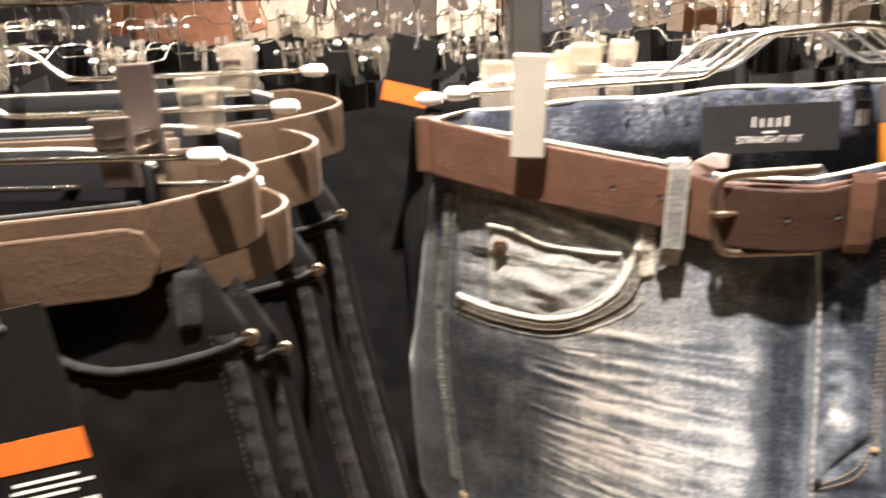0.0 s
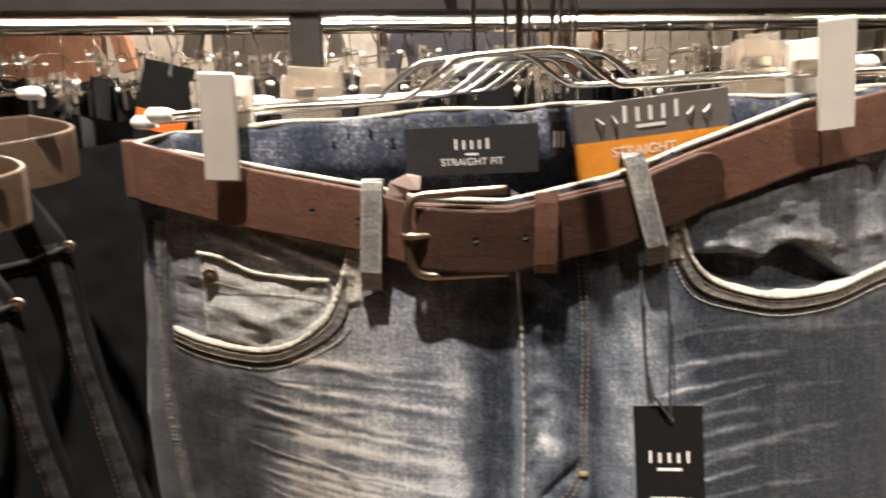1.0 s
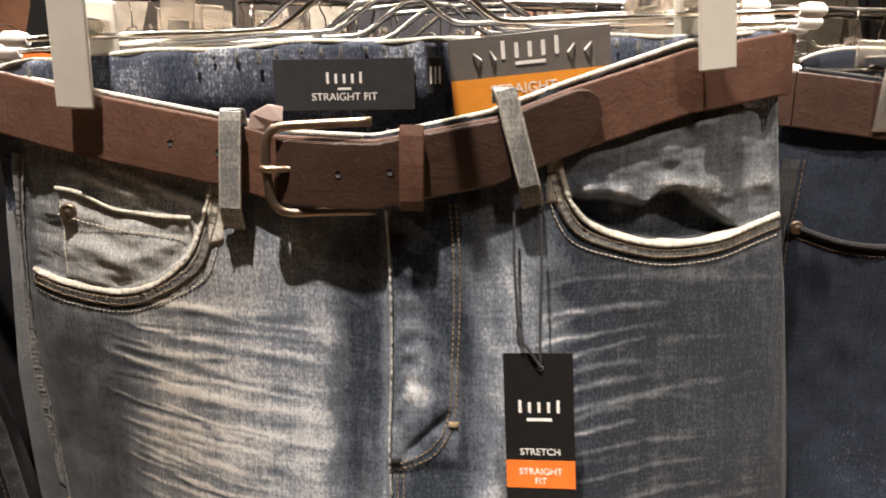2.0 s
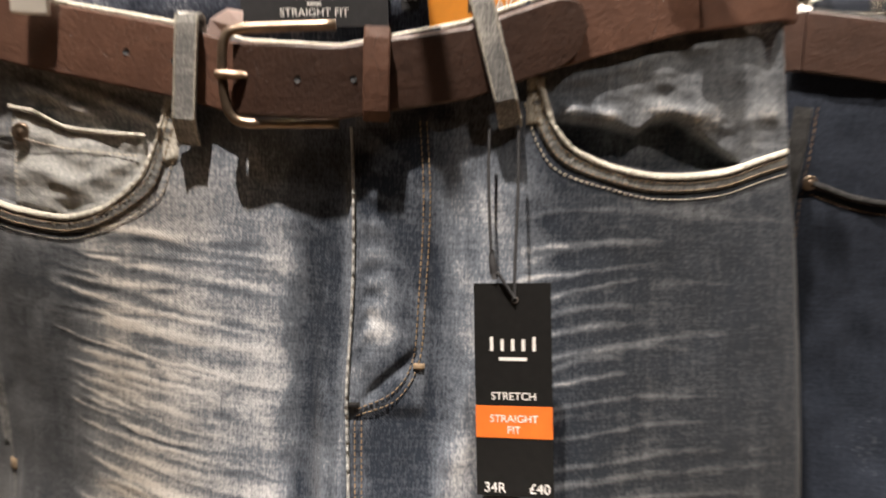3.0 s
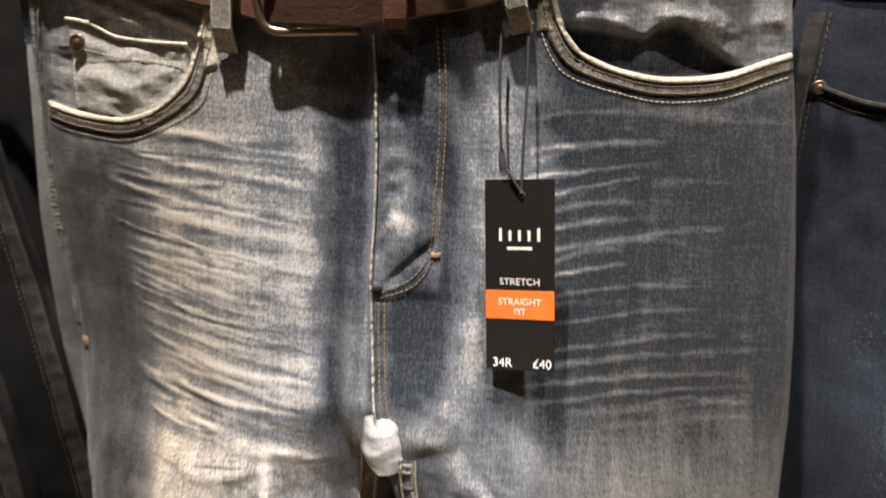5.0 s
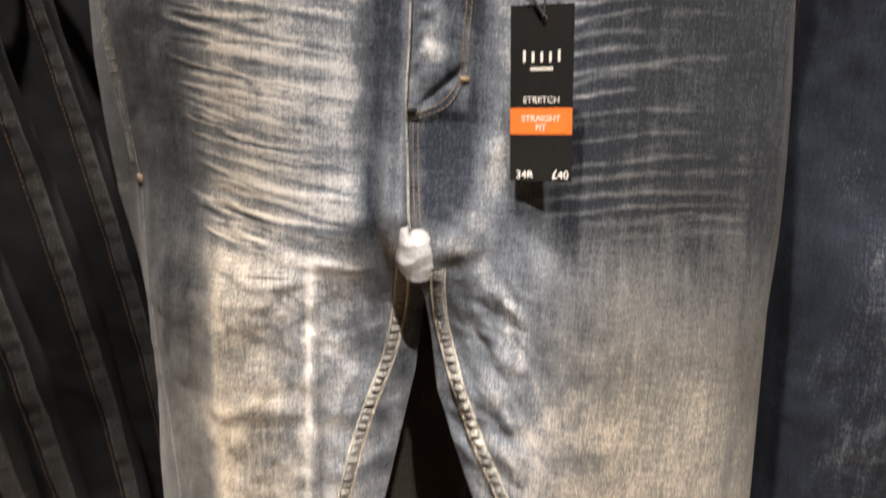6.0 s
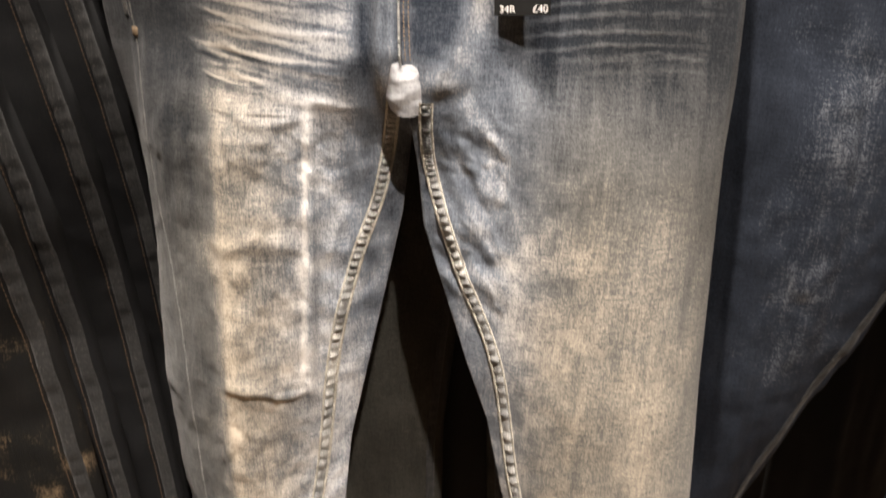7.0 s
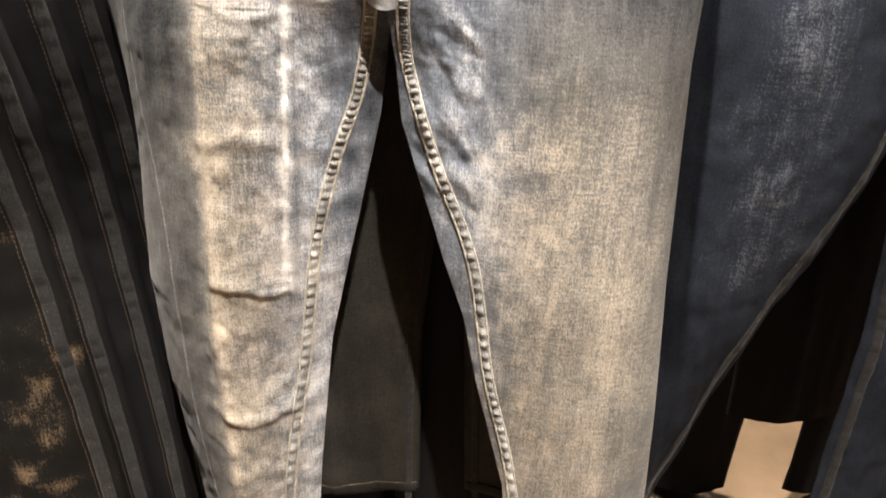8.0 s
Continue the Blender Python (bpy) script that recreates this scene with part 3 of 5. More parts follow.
def ribbon(name, shp, pts, width, lift, material, n=60, thick=0.0012, relief=None, wave=0.0):
    """A raised strip of cloth that follows the front of the jeans along pts (u, z)."""
    p = smooth_path(pts, n)
    tan = np.gradient(p, axis=0)
    tan /= np.linalg.norm(tan, axis=1)[:, None]
    nor = np.stack([-tan[:, 1], tan[:, 0]], 1)
    prof = [(-0.5, -0.001), (-0.5, 0.6), (-0.3, 1.0), (0.0, 1.1), (0.3, 1.0), (0.5, 0.6), (0.5, -0.001)]
    m = len(prof)
    qs, hs = [], []
    wobble = vnoise(np.arange(n) * 0.43 + pts[0][0] * 91, np.arange(n) * 0.0 + pts[0][1] * 37)
    for k in range(n):
        wob = 1 + wave * math.sin(k * 1.6) * (0.4 + wobble[k]) + 1.2 * wave * (wobble[k] - 0.5)
        for a, hgt in prof:
            qs.append(p[k] + nor[k] * a * width)
            hs.append(lift + thick * hgt * wob)
    d = depth_on(shp, qs, relief) + np.array(hs)
    verts = [(q[0], -dd, q[1]) for q, dd in zip(qs, d)]
    faces = [(k * m + j, k * m + j + 1, (k + 1) * m + j + 1, (k + 1) * m + j) for k in range(n - 1) for j in range(m - 1)]
    return mesh_of(name, verts, faces, material)


def stitches(name, shp, pts, material, step=0.0032, length=0.0021, r=0.0004, relief=None, lift=0.0012):
    """A row of sewn stitches along pts (u, z), joined in one mesh."""
    p = smooth_path(pts, 200)
    seg = np.concatenate([[0], np.cumsum(np.linalg.norm(np.diff(p, axis=0), axis=1))])
    starts = np.arange(0.0, seg[-1] - length, step)
    at_s = np.stack([starts, starts + length], 1).ravel()
    pos = lambda t: np.stack([np.interp(t, seg, p[:, 0]), np.interp(t, seg, p[:, 1])], 1)
    q = pos(at_s)
    t2 = pos(at_s + 1e-4) - pos(at_s - 1e-4)
    t2 /= np.maximum(np.linalg.norm(t2, axis=1), 1e-9)[:, None]
    nn = np.stack([-t2[:, 1], t2[:, 0]], 1)
    d = depth_on(shp, q, relief) + lift
    verts, faces = [], []
    for k in range(len(q)):
        for a, hh in ((-1, 0), (0, 1), (1, 0)):
            verts.append((q[k][0] + nn[k][0] * a * r, -(d[k] + hh * r * 1.4), q[k][1] + nn[k][1] * a * r))
        if k % 2:
            b = len(verts) - 6
            faces += [(b, b + 1, b + 4, b + 3), (b + 1, b + 2, b + 5, b + 4)]
    return mesh_of(name, verts, faces, material)


# ---- structure of the shop ----
def slab(name, x0, x1, y0, y1, z0, z1, material, label, category="wall"):
    ob = part(name, box_bm(x0, x1, y0, y1, z0, z1), material, None)
    return tagged(ob, label, category, kind="structure")


slab("floor", -5, 5, -4, 7, -0.1, 0.0, M_FLOOR, "pale wooden shop floor with warm sheen", "floor")
slab("ceiling", -5, 5, -4, 7, 3.1, 3.2, M_CEIL, "dark painted shop ceiling with spotlights", "ceiling")
slab("wall_north", -5, 5, 7.0, 7.1, 0, 3.1, M_WALL, "dim brown painted shop wall", "wall")
slab("wall_south", -5, 5, -4.1, -4.0, 0, 3.1, M_WALL, "dim brown painted shop wall", "wall")
slab("wall_west", -5.1, -5, -4, 7, 0, 3.1, M_WALL, "dim brown painted shop wall", "wall")
slab("wall_east", 5, 5.1, -4, 7, 0, 3.1, M_WALL, "dim brown painted shop wall", "wall")


# recessed lamps in the ceiling
def ceiling_lamp(x, y):
    th = new("ceiling_lamp")
    th.matrix_world = pose(x, y, 3.1)
    tagged(th, "small round recessed ceiling spotlight, lit warm white", "lamp", "ceiling lamps")
    ring = [(0.075 * math.cos(a), 0.075 * math.sin(a), -0.006) for a in np.linspace(0, 2 * math.pi, 25)[:-1]]
    put("rim", tube_mesh("rim", ring, 0.008, M_STEEL, 6, True), th)
    bm = bmesh.new()
    bmesh.ops.create_circle(bm, cap_ends=True, radius=0.066, segments=24, matrix=Matrix.Translation((0, 0, -0.003)))
    part("lens", bm, M_LAMP, th, "glowing lamp lens")
    return th


lamp = ceiling_lamp(-2.0, 0.75)
for i in range(6):
    for k in range(4):
        if i or k:
            copy_thing(lamp, pose(-2.0 + 0.85 * i + 0.2 * (k % 2), 0.75 + 1.25 * k, 3.1))


# ---- hangers ----
def hanger(m, label, left=-0.232, right=0.236, z_l=1.202, z_r=1.224, clip=M_CLIP, clips=((-0.187, 2.0, 0.0), (0.168, -7.0, 0.008)), clip_y=0.033, hook_top=1.315):
    """A chrome wire trouser hanger with a raised middle, two plastic clips and capped ends."""
    th = new("clip_hanger")
    th.matrix_world = m
    zz = lambda x: z_l + (z_r - z_l) * (x - left) / (right - left)
    pts = [(left, zz(left)), (-0.16, zz(-0.16)), (-0.09, zz(-0.09)), (-0.073, zz(-0.073) + 0.004), (-0.05, zz(-0.05) + 0.021), (-0.038, zz(-0.04) + 0.024), (0.0, zz(0) + 0.025), (0.016, zz(0.016) + 0.024), (0.028, zz(0.028) + 0.02), (0.047, zz(0.05) + 0.004), (0.062, zz(0.06)), (0.12, zz(0.12)), (right, zz(right))]
    put("bar", tube_mesh("bar", [(x, 0, z) for x, z in smooth_path(pts, 60)], 0.0019, M_CHROME), th)
    z0 = zz(-0.01) + 0.025
    hk = [(-0.01, z0), (-0.01, z0 + 0.02), (-0.011, hook_top - 0.03), (-0.026, hook_top - 0.012), (-0.022, hook_top + 0.004), (-0.01, hook_top + 0.008), (0.003, hook_top + 0.002), (0.008, hook_top - 0.01)]
    put("hook", tube_mesh("hook", [(x, 0, z) for x, z in smooth_path(hk, 40)], 0.0017, M_CHROME), th)
    for x in (left, right):
        sgn = -1 if x == left else 1
        cap = tube_mesh("end_cap", [(x - sgn * 0.006, 0, zz(x)), (x, 0, zz(x)), (x + sgn * 0.008, 0, zz(x)), (x + sgn * 0.011, 0, zz(x))], [0.0035, 0.0048, 0.0046, 0.002], M_CAP, 10)
        put("end_cap", cap, th, "white plastic end cap")
    for x, lean, rise in clips:
        bm = box_bm(-0.0105, 0.0105, -0.0018, 0.0018, -0.055, 0.009, 0.0012)
        bm2 = box_bm(-0.0105, 0.0105, -0.0018, 0.0018, -0.03, 0.009, 0.0012)
        cl = part("clip", bm, clip, th, "frosted plastic trouser clip")
        cl.matrix_local = pose(x, -clip_y, zz(x) + 0.014 + rise, 5, lean, 0)
        cb = part("clip_back", bm2, clip, th)
        cb.matrix_local = pose(x, 0.008, zz(x) + 0.012, 6, lean, 0)
        sp = part("clip_spring", box_bm(-0.007, 0.007, -clip_y, 0.007, -0.004, 0.004, 0.0015), M_CHROME, th)
        sp.matrix_local = pose(x, 0, zz(x) + 0.006, 0, lean, 0)
    return tagged(th, label, "hanger", "hangers on the rack")


# ---- the washed jeans ----
MAIN = pose(0.25, 0.565, 0.0, 0, 0, -8)
S = Shape()


def text_part(words, size, x, z, y, parent, material, label="", align="CENTER"):
    cu = bpy.data.curves.new("print_text", "FONT")
    cu.body, cu.size, cu.align_x, cu.extrude = words, size, align, 0.00008
    ob = new("tmp_text", cu)
    me = bpy.data.meshes.new_from_object(ob.evaluated_get(bpy.context.evaluated_depsgraph_get()))
    bpy.data.objects.remove(ob)
    me.materials.clear()
    me.materials.append(material)
    t = put("lettering", me, parent, label)
    t.matrix_local = pose(x, y, z, 90, 0, 0)
    return t


def bar_part(name, x0, x1, z0, z1, y, parent, material, label=""):
    return part(name, box_bm(x0, x1, y - 0.0002, y, z0, z1), material, parent, label)



def logo(parent, x, z, r):
    """A row of narrow upright bars stands for the maker's mark."""
    for k in range(5):
        cx = x + (k - 2) * r * 1.35
        bar_part("logo_mark", cx - r * 0.2, cx + r * 0.2, z - r * 0.9, z + r * (0.9, 0.6, 0.6, 0.6, 0.9)[k], -0.0006, parent, M_WHITE)


def strip(name, path, width, thick, material, parent, label=""):
    """A flat band of cloth or leather along path points (u, depth, z); width runs across it in the u-z plane."""
    p = np.array(path, float)
    n = len(p)
    tan = np.gradient(p, axis=0)
    verts = []
    for k in range(n):
        t = tan[k] / max(np.linalg.norm(tan[k]), 1e-9)
        w = width[k] if isinstance(width, (list, tuple, np.ndarray)) else width
        side = np.array([t[2], 0, -t[0]])
        if np.linalg.norm(side) < 0.3:
            side = np.array([1.0, 0, 0])
        side /= np.linalg.norm(side)
        out = np.cross(t, side)
        if out[1] < 0 and abs(t[1]) < 0.9:
            out = -out
        for a, b in ((-0.5, 0), (-0.5, 0.7), (-0.44, 1.0), (0.44, 1.0), (0.5, 0.7), (0.5, 0)):
            q = p[k] + side * a * w + out * b * thick
            verts.append((q[0], -q[1], q[2]))
    f = [(k * 6 + j, k * 6 + (j + 1) % 6, (k + 1) * 6 + (j + 1) % 6, (k + 1) * 6 + j) for k in range(n - 1) for j in range(6)]
    f += [tuple(range(6)), tuple((n - 1) * 6 + j for j in reversed(range(6)))]
    return put(name, mesh_of(name, verts, f, material, False), parent, label)


def patch(name, shp, u0, u1, top, bottom, lift, material, parent, label="", relief=None, nu=40, nz=24, puff=0.0):
    """A sewn-on piece of cloth between two curves, with turned edges."""
    us = np.linspace(u0, u1, nu)
    fz = np.linspace(0, 1, nz)
    U = np.repeat(us[:, None], nz, 1)
    lo, hi = tab(us, bottom)[:, None], tab(us, top)[:, None]
    Z = lo + (hi - lo) * fz[None, :]
    i, k = np.meshgrid(np.arange(nu), np.arange(nz), indexing="ij")
    inside = np.minimum(np.minimum(i, nu - 1 - i), np.minimum(k, nz - 1 - k)) > 0
    D = depth_on(shp, np.stack([U.ravel(), Z.ravel()], 1), relief).reshape(U.shape)
    D = D + np.where(inside, lift + 0.0008 * (fbm(U * 90, Z * 120) - 0.5), -0.001) + puff * np.sin(np.pi * i / (nu - 1)) * (np.sin(np.pi * fz[None, :]) + 0.9 * np.exp(-((fz[None, :] - 0.42 - 0.05 * np.sin(U * 120)) / 0.12) ** 2))
    verts = np.stack([U, -D, Z], -1).reshape(-1, 3)
    f = [(i * nz + j, (i + 1) * nz + j, (i + 1) * nz + j + 1, i * nz + j + 1) for i in range(nu - 1) for j in range(nz - 1)]
    return put(name, mesh_of(name, verts, f, material), parent, label)


def rivet(parent, u, d, z, r=0.0042, material=None):
    prof = [(0.0, 0.0022), (0.25, 0.0024), (0.42, 0.0012), (0.62, 0.0012), (0.85, 0.0018), (1.0, 0.0008), (1.02, -0.001)]
    verts, faces, m = [], [], 16
    for a, hgt in prof:
        for k in range(m):
            t = 2 * math.pi * k / m
            verts.append((u + r * a * math.cos(t), -(d + hgt), z + r * a * math.sin(t)))
    for i in range(len(prof) - 1):
        for k in range(m):
            l = (k + 1) % m
            faces.append((i * m + k, i * m + l, (i + 1) * m + l, (i + 1) * m + k))
    return put("rivet", mesh_of("rivet", verts, faces, material or M_BUCKLE), parent, "small aged brass rivet")


BACK_TOP = [(-0.253, 1.183), (-0.227, 1.190), (-0.174, 1.194), (-0.086, 1.200), (-0.042, 1.203), (0.024, 1.204), (0.171, 1.209), (0.222, 1.213)]


def back_depth(u):
    return 0.004 + 0.004 * math.cos(u * 9)


def belt_depth(u):
    """Depth of the belt's inner face."""
    z = float(tab(u, S.top)) - 0.02
    return float(S.at(u, z)) + 0.0025 + 0.006 * math.exp(-((u + 0.268) / 0.03) ** 2) + 0.007 * math.exp(-((u + 0.025) / 0.055) ** 2)


def washed_jeans():
    j = new("jeans")
    j.matrix_world = MAIN
    tagged(j, "faded grey-blue denim jeans with whisker creases on a clip hanger", "jeans")
    for left in (True, False):
        put("trouser_leg", half_mesh("trouser_leg", S, left, M_MAIN, 170, 600, 26, main_relief, main_dye_shade), j)
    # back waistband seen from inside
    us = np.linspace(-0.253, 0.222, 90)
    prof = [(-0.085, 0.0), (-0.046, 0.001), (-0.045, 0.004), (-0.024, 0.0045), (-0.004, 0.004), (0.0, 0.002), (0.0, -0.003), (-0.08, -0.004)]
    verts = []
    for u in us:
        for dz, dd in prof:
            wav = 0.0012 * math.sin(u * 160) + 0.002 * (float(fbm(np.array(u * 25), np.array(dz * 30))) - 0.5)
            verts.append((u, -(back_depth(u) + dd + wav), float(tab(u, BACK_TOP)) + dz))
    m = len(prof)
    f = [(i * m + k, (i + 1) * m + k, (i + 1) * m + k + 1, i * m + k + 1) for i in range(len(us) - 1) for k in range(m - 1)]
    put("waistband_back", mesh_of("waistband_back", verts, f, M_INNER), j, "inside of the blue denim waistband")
    rim = [(u, -(back_depth(u) + 0.001), float(tab(u, BACK_TOP)) + 0.001 * math.sin(u * 70)) for u in us]
    put("waistband_rim", tube_mesh("waistband_rim", rim, 0.0017, M_EDGE, 6), j)
    dash, fc = [], []
    for k, u in enumerate(np.arange(-0.24, 0.215, 0.0125)):
        if math.sin(k * 12.9) > 0.45:
            continue
        zt, d = float(tab(u, BACK_TOP)) - 0.003, back_depth(u) + 0.0065
        b = len(dash)
        for du, dz, dd in ((-0.0012, 0, 0), (0.0012, 0, 0), (0.0015, -0.008, 0), (-0.0009, -0.008, 0), (0.0, -0.004, 0.0012)):
            dash.append((u + du + 0.0012 * math.sin(k * 2.3), -(d + dd), zt + dz * (0.7 + 0.3 * math.sin(k * 1.7))))
        fc += [(b, b + 1, b + 4), (b + 1, b + 2, b + 4), (b + 2, b + 3, b + 4), (b + 3, b, b + 4)]
    put("stitching", mesh_of("stitching", dash, fc, M_BAND), j)
    fr = [(u, -(float(S.at(u, float(tab(u, S.top)))) - 0.001), float(tab(u, S.top)) - 0.0005) for u in np.linspace(-0.252, 0.221, 90)]
    put("waistband_rim", tube_mesh("waistband_rim", fr, 0.0018, M_EDGE, 6), j)
    # pocket hems
    hem_r = EDGE_R[:6] + [(0.215, 1.0965), (0.231, 1.1015)]
    hem_l = [(-0.239, 1.0615)] + EDGE_L[2:]
    put("pocket_hem", ribbon("pocket_hem", S, hem_l, 0.0036, 0.0008, M_EDGE, 140, 0.0013, main_relief, 0.25), j, "frayed pale pocket hem")
    put("pocket_hem", ribbon("pocket_hem", S, hem_r, 0.0036, 0.0014, M_EDGE, 140, 0.0013, main_relief, 0.25), j, "frayed pale pocket hem")
    for src in (hem_l, hem_r):
        q = [(u + (0.0045 if (src is hem_l and u > -0.14) else (-0.0035 if (src is not hem_l and u < 0.11) else 0)), z - 0.0052) for u, z in src]
        put("pocket_band", ribbon("pocket_band", S, q, 0.0075, 0.0003, M_BAND, 120, 0.0009, main_relief, 0.25), j, "stitched band under the pocket edge")
    for src, off in ((hem_l, 0.0035), (hem_l, 0.0075), (hem_l, 0.0125), (hem_r, 0.0035), (hem_r, 0.0075), (hem_r, 0.0125)):
        q = [(u + (off * 0.8 if (src is hem_l and u > -0.14) else (-off * 0.6 if (src is not hem_l and u < 0.11) else 0)), z - off) for u, z in src]
        put("stitching", stitches("stitching", S, q, M_THREAD if off < 0.01 else M_PALE_THREAD, relief=main_relief, lift=0.0016 if off < 0.01 else 0.0004), j)
    patch("pocket_facing", S, -0.1185, -0.1075, [(-0.12, 1.124), (-0.1, 1.122)], [(-0.12, 1.083), (-0.1, 1.09)], 0.0014, M_EDGE, j, "worn pale pocket corner", main_relief, 8, 20)
    patch("pocket_facing", S, 0.079, 0.09, [(0.07, 1.140), (0.1, 1.136)], [(0.07, 1.110), (0.085, 1.112), (0.1, 1.106)], 0.0014, M_EDGE, j, "worn pale pocket corner", main_relief, 8, 20)
    coin = patch("coin_pocket", S, -0.216, -0.1285, [(-0.216, 1.115), (-0.198, 1.112), (-0.178, 1.1035), (-0.128, 1.1005)], [(-0.216, 1.058), (-0.177, 1.0535), (-0.152, 1.0605), (-0.128, 1.079)], 0.0022, M_POCKET, j, "small faded coin pocket", main_relief, 50, 30, 0.002)
    put("pocket_hem", ribbon("pocket_hem", S, [(-0.216, 1.1148), (-0.198, 1.112), (-0.178, 1.1038), (-0.155, 1.1015), (-0.1285, 1.1003)], 0.0028, 0.0022, M_EDGE, 40, 0.0018, main_relief, 0.1), coin)
    put("stitching", stitches("stitching", S, [(-0.214, 1.099), (-0.18, 1.0925), (-0.1295, 1.089)], M_PALE_THREAD, relief=main_relief, lift=0.0042), coin)
    put("stitching", stitches("stitching", S, [(-0.2125, 1.108), (-0.212, 1.085), (-0.2115, 1.062)], M_PALE_THREAD, relief=main_relief, lift=0.0042), coin)
    rv = float(S.at(-0.207, 1.1)) + float(main_relief(np.array([-0.207]), np.array([1.1]))[0])
    rivet(coin, -0.207, rv + 0.0035, 1.1005, 0.0055)
    # fly
    put("fly_edge", ribbon("fly_edge", S, [(-0.013, 1.108), (-0.0105, 1.069), (-0.0095, 1.02), (-0.0105, 0.969), (-0.0085, 0.93), (-0.006, 0.885)], 0.0017, 0.0008, M_POCKET, 160, 0.0016, main_relief, 0.35), j, "pale worn fly edge")
    for off in (0.0, 0.0035):
        q = [(0.027 - off, 1.112), (0.030 - off, 1.07), (0.029 - off, 1.018), (0.027 - off, 0.987), (0.016 - off * 0.6, 0.967 + off), (-0.006, 0.957 + off)]
        put("stitching", stitches("stitching", S, q, M_THREAD, relief=main_relief, lift=0.0005), j)
    for a in (0.004, 0.0075):
        put("stitching", stitches("stitching", S, [(-0.010 + a, 0.955), (-0.0085 + a, 0.92), (-0.006 + a, 0.886)], M_THREAD, relief=main_relief, lift=0.0006), j)
    patch("bar_tack", S, 0.0235, 0.0305, [(0.02, 0.986), (0.04, 0.986)], [(0.02, 0.982), (0.04, 0.982)], 0.0012, M_THREAD, j, "", main_relief, 8, 6)
    patch("bar_tack", S, -0.011, -0.003, [(-0.02, 0.965), (0.04, 0.965)], [(-0.02, 0.961), (0.04, 0.961)], 0.0016, M_EDGE_DARK, j, "", main_relief, 8, 6)
    # gathered cloth where the seams meet
    verts, nu, nz = [], 26, 26
    for i in range(nu):
        a = -1 + 2 * i / (nu - 1)
        for k in range(nz):
            t = k / (nz - 1)
            z = 0.889 - 0.042 * t + 0.003 * a * a
            half = 0.0135 + 0.004 * t - 0.02 * max(0.0, t - 0.8)
            u = -0.001 + a * half
            bulge = 0.008 * (1 - a * a) ** 0.5 * math.sin(math.pi * min(1, 0.15 + t * 0.9)) + 0.004 * t * (1 - a * a) + 0.004 * (float(fbm(np.array(u * 130), np.array(z * 200))) - 0.5)
            d = 0.0755 + 0.7 * bulge - 0.010 * a * a * t
            verts.append((u, -d, z))
    f = [(i * nz + k, i * nz + k + 1, (i + 1) * nz + k + 1, (i + 1) * nz + k) for i in range(nu - 1) for k in range(nz - 1)]
    put("crotch_seam", mesh_of("crotch_seam", verts, f, M_CROTCH), j, "pale gathered cloth at the crotch")
    # inseams and side seams, puckered like rope
    s_l = [(-0.012, 0.858), (-0.015, 0.837), (-0.025, 0.776), (-0.046, 0.710), (-0.064, 0.627), (-0.077, 0.511), (-0.095, 0.377), (-0.11, 0.2), (-0.118, 0.075)]
    s_r = [(0.013, 0.858), (0.0135, 0.83), (0.019, 0.796), (0.043, 0.724), (0.079, 0.635), (0.102, 0.510), (0.132, 0.392), (0.165, 0.2), (0.18, 0.075)]
    for pts in (s_l, s_r):
        sg = 1 if pts is s_l else -1
        put("inseam", ribbon("inseam", S, pts, 0.0075, 0.0, M_LOOP, 330, 0.0024, main_relief, 0.62), j, "puckered inner leg seam")
        put("inseam_edge", ribbon("inseam_edge", S, [(u + sg * 0.0045, z) for u, z in pts], 0.0022, 0.0008, M_EDGE, 160, 0.0016, main_relief, 0.2), j)
        put("inseam_edge", ribbon("inseam_edge", S, [(u - sg * 0.0048, z) for u, z in pts], 0.0016, 0.0004, M_EDGE, 160, 0.0012, main_relief, 0.2), j)
    side = [(-0.237, 1.135), (-0.246, 1.06), (-0.2475, 0.996), (-0.2435, 0.943), (-0.24, 0.9), (-0.226, 0.8), (-0.207, 0.70), (-0.196, 0.6), (-0.19, 0.45), (-0.175, 0.3), (-0.16, 0.08)]
    put("side_seam", ribbon("side_seam", S, side, 0.0015, 0.0001, M_BAND, 200, 0.0009, main_relief, 0.5), j)
    put("side_seam", ribbon("side_seam", S, [(u - 0.006, z) for u, z in side[:5]], 0.006, 0.0, M_BAND, 260, 0.0008, main_relief, 0.25), j, "puckered side seam")
    patch("bar_tack", S, -0.243, -0.235, [(-0.25, 0.893), (-0.2, 0.889)], [(-0.25, 0.884), (-0.2, 0.880)], 0.0016, M_THREAD, j, "ochre bar tack", None, 6, 6)
    # belt loops
    for (ua, za), (ub, zb) in (((-0.098, 1.1625), (-0.101, 1.097)), ((0.053, 1.1755), (0.0715, 1.1115))):
        d = belt_depth(ua) + 0.0085
        d2 = float(S.at(ub, zb)) + 0.002
        pth = [(ua, d - 0.012, za - 0.006), (ua, d - 0.009, za + 0.001), (ua, d - 0.003, za + 0.0025), (ua, d + 0.0005, za)]
        for t in np.linspace(0.06, 0.8, 8):
            pth.append((ua + (ub - ua) * t, d + 0.001, za + (zb - za) * t))
        pth += [(ua + (ub - ua) * 0.9, (d + d2) / 2 + 0.001, za + (zb - za) * 0.9), (ub, d2, zb)]
        lp = strip("belt_loop", pth, 0.0125, 0.0016, M_LOOP, j, "faded denim belt loop")
        for sx in (-0.0055, 0.0055):
            strip("loop_edge", [(u + sx, dd + 0.0008, z) for u, dd, z in pth[3:]], 0.0010, 0.0012, M_EDGE, lp)
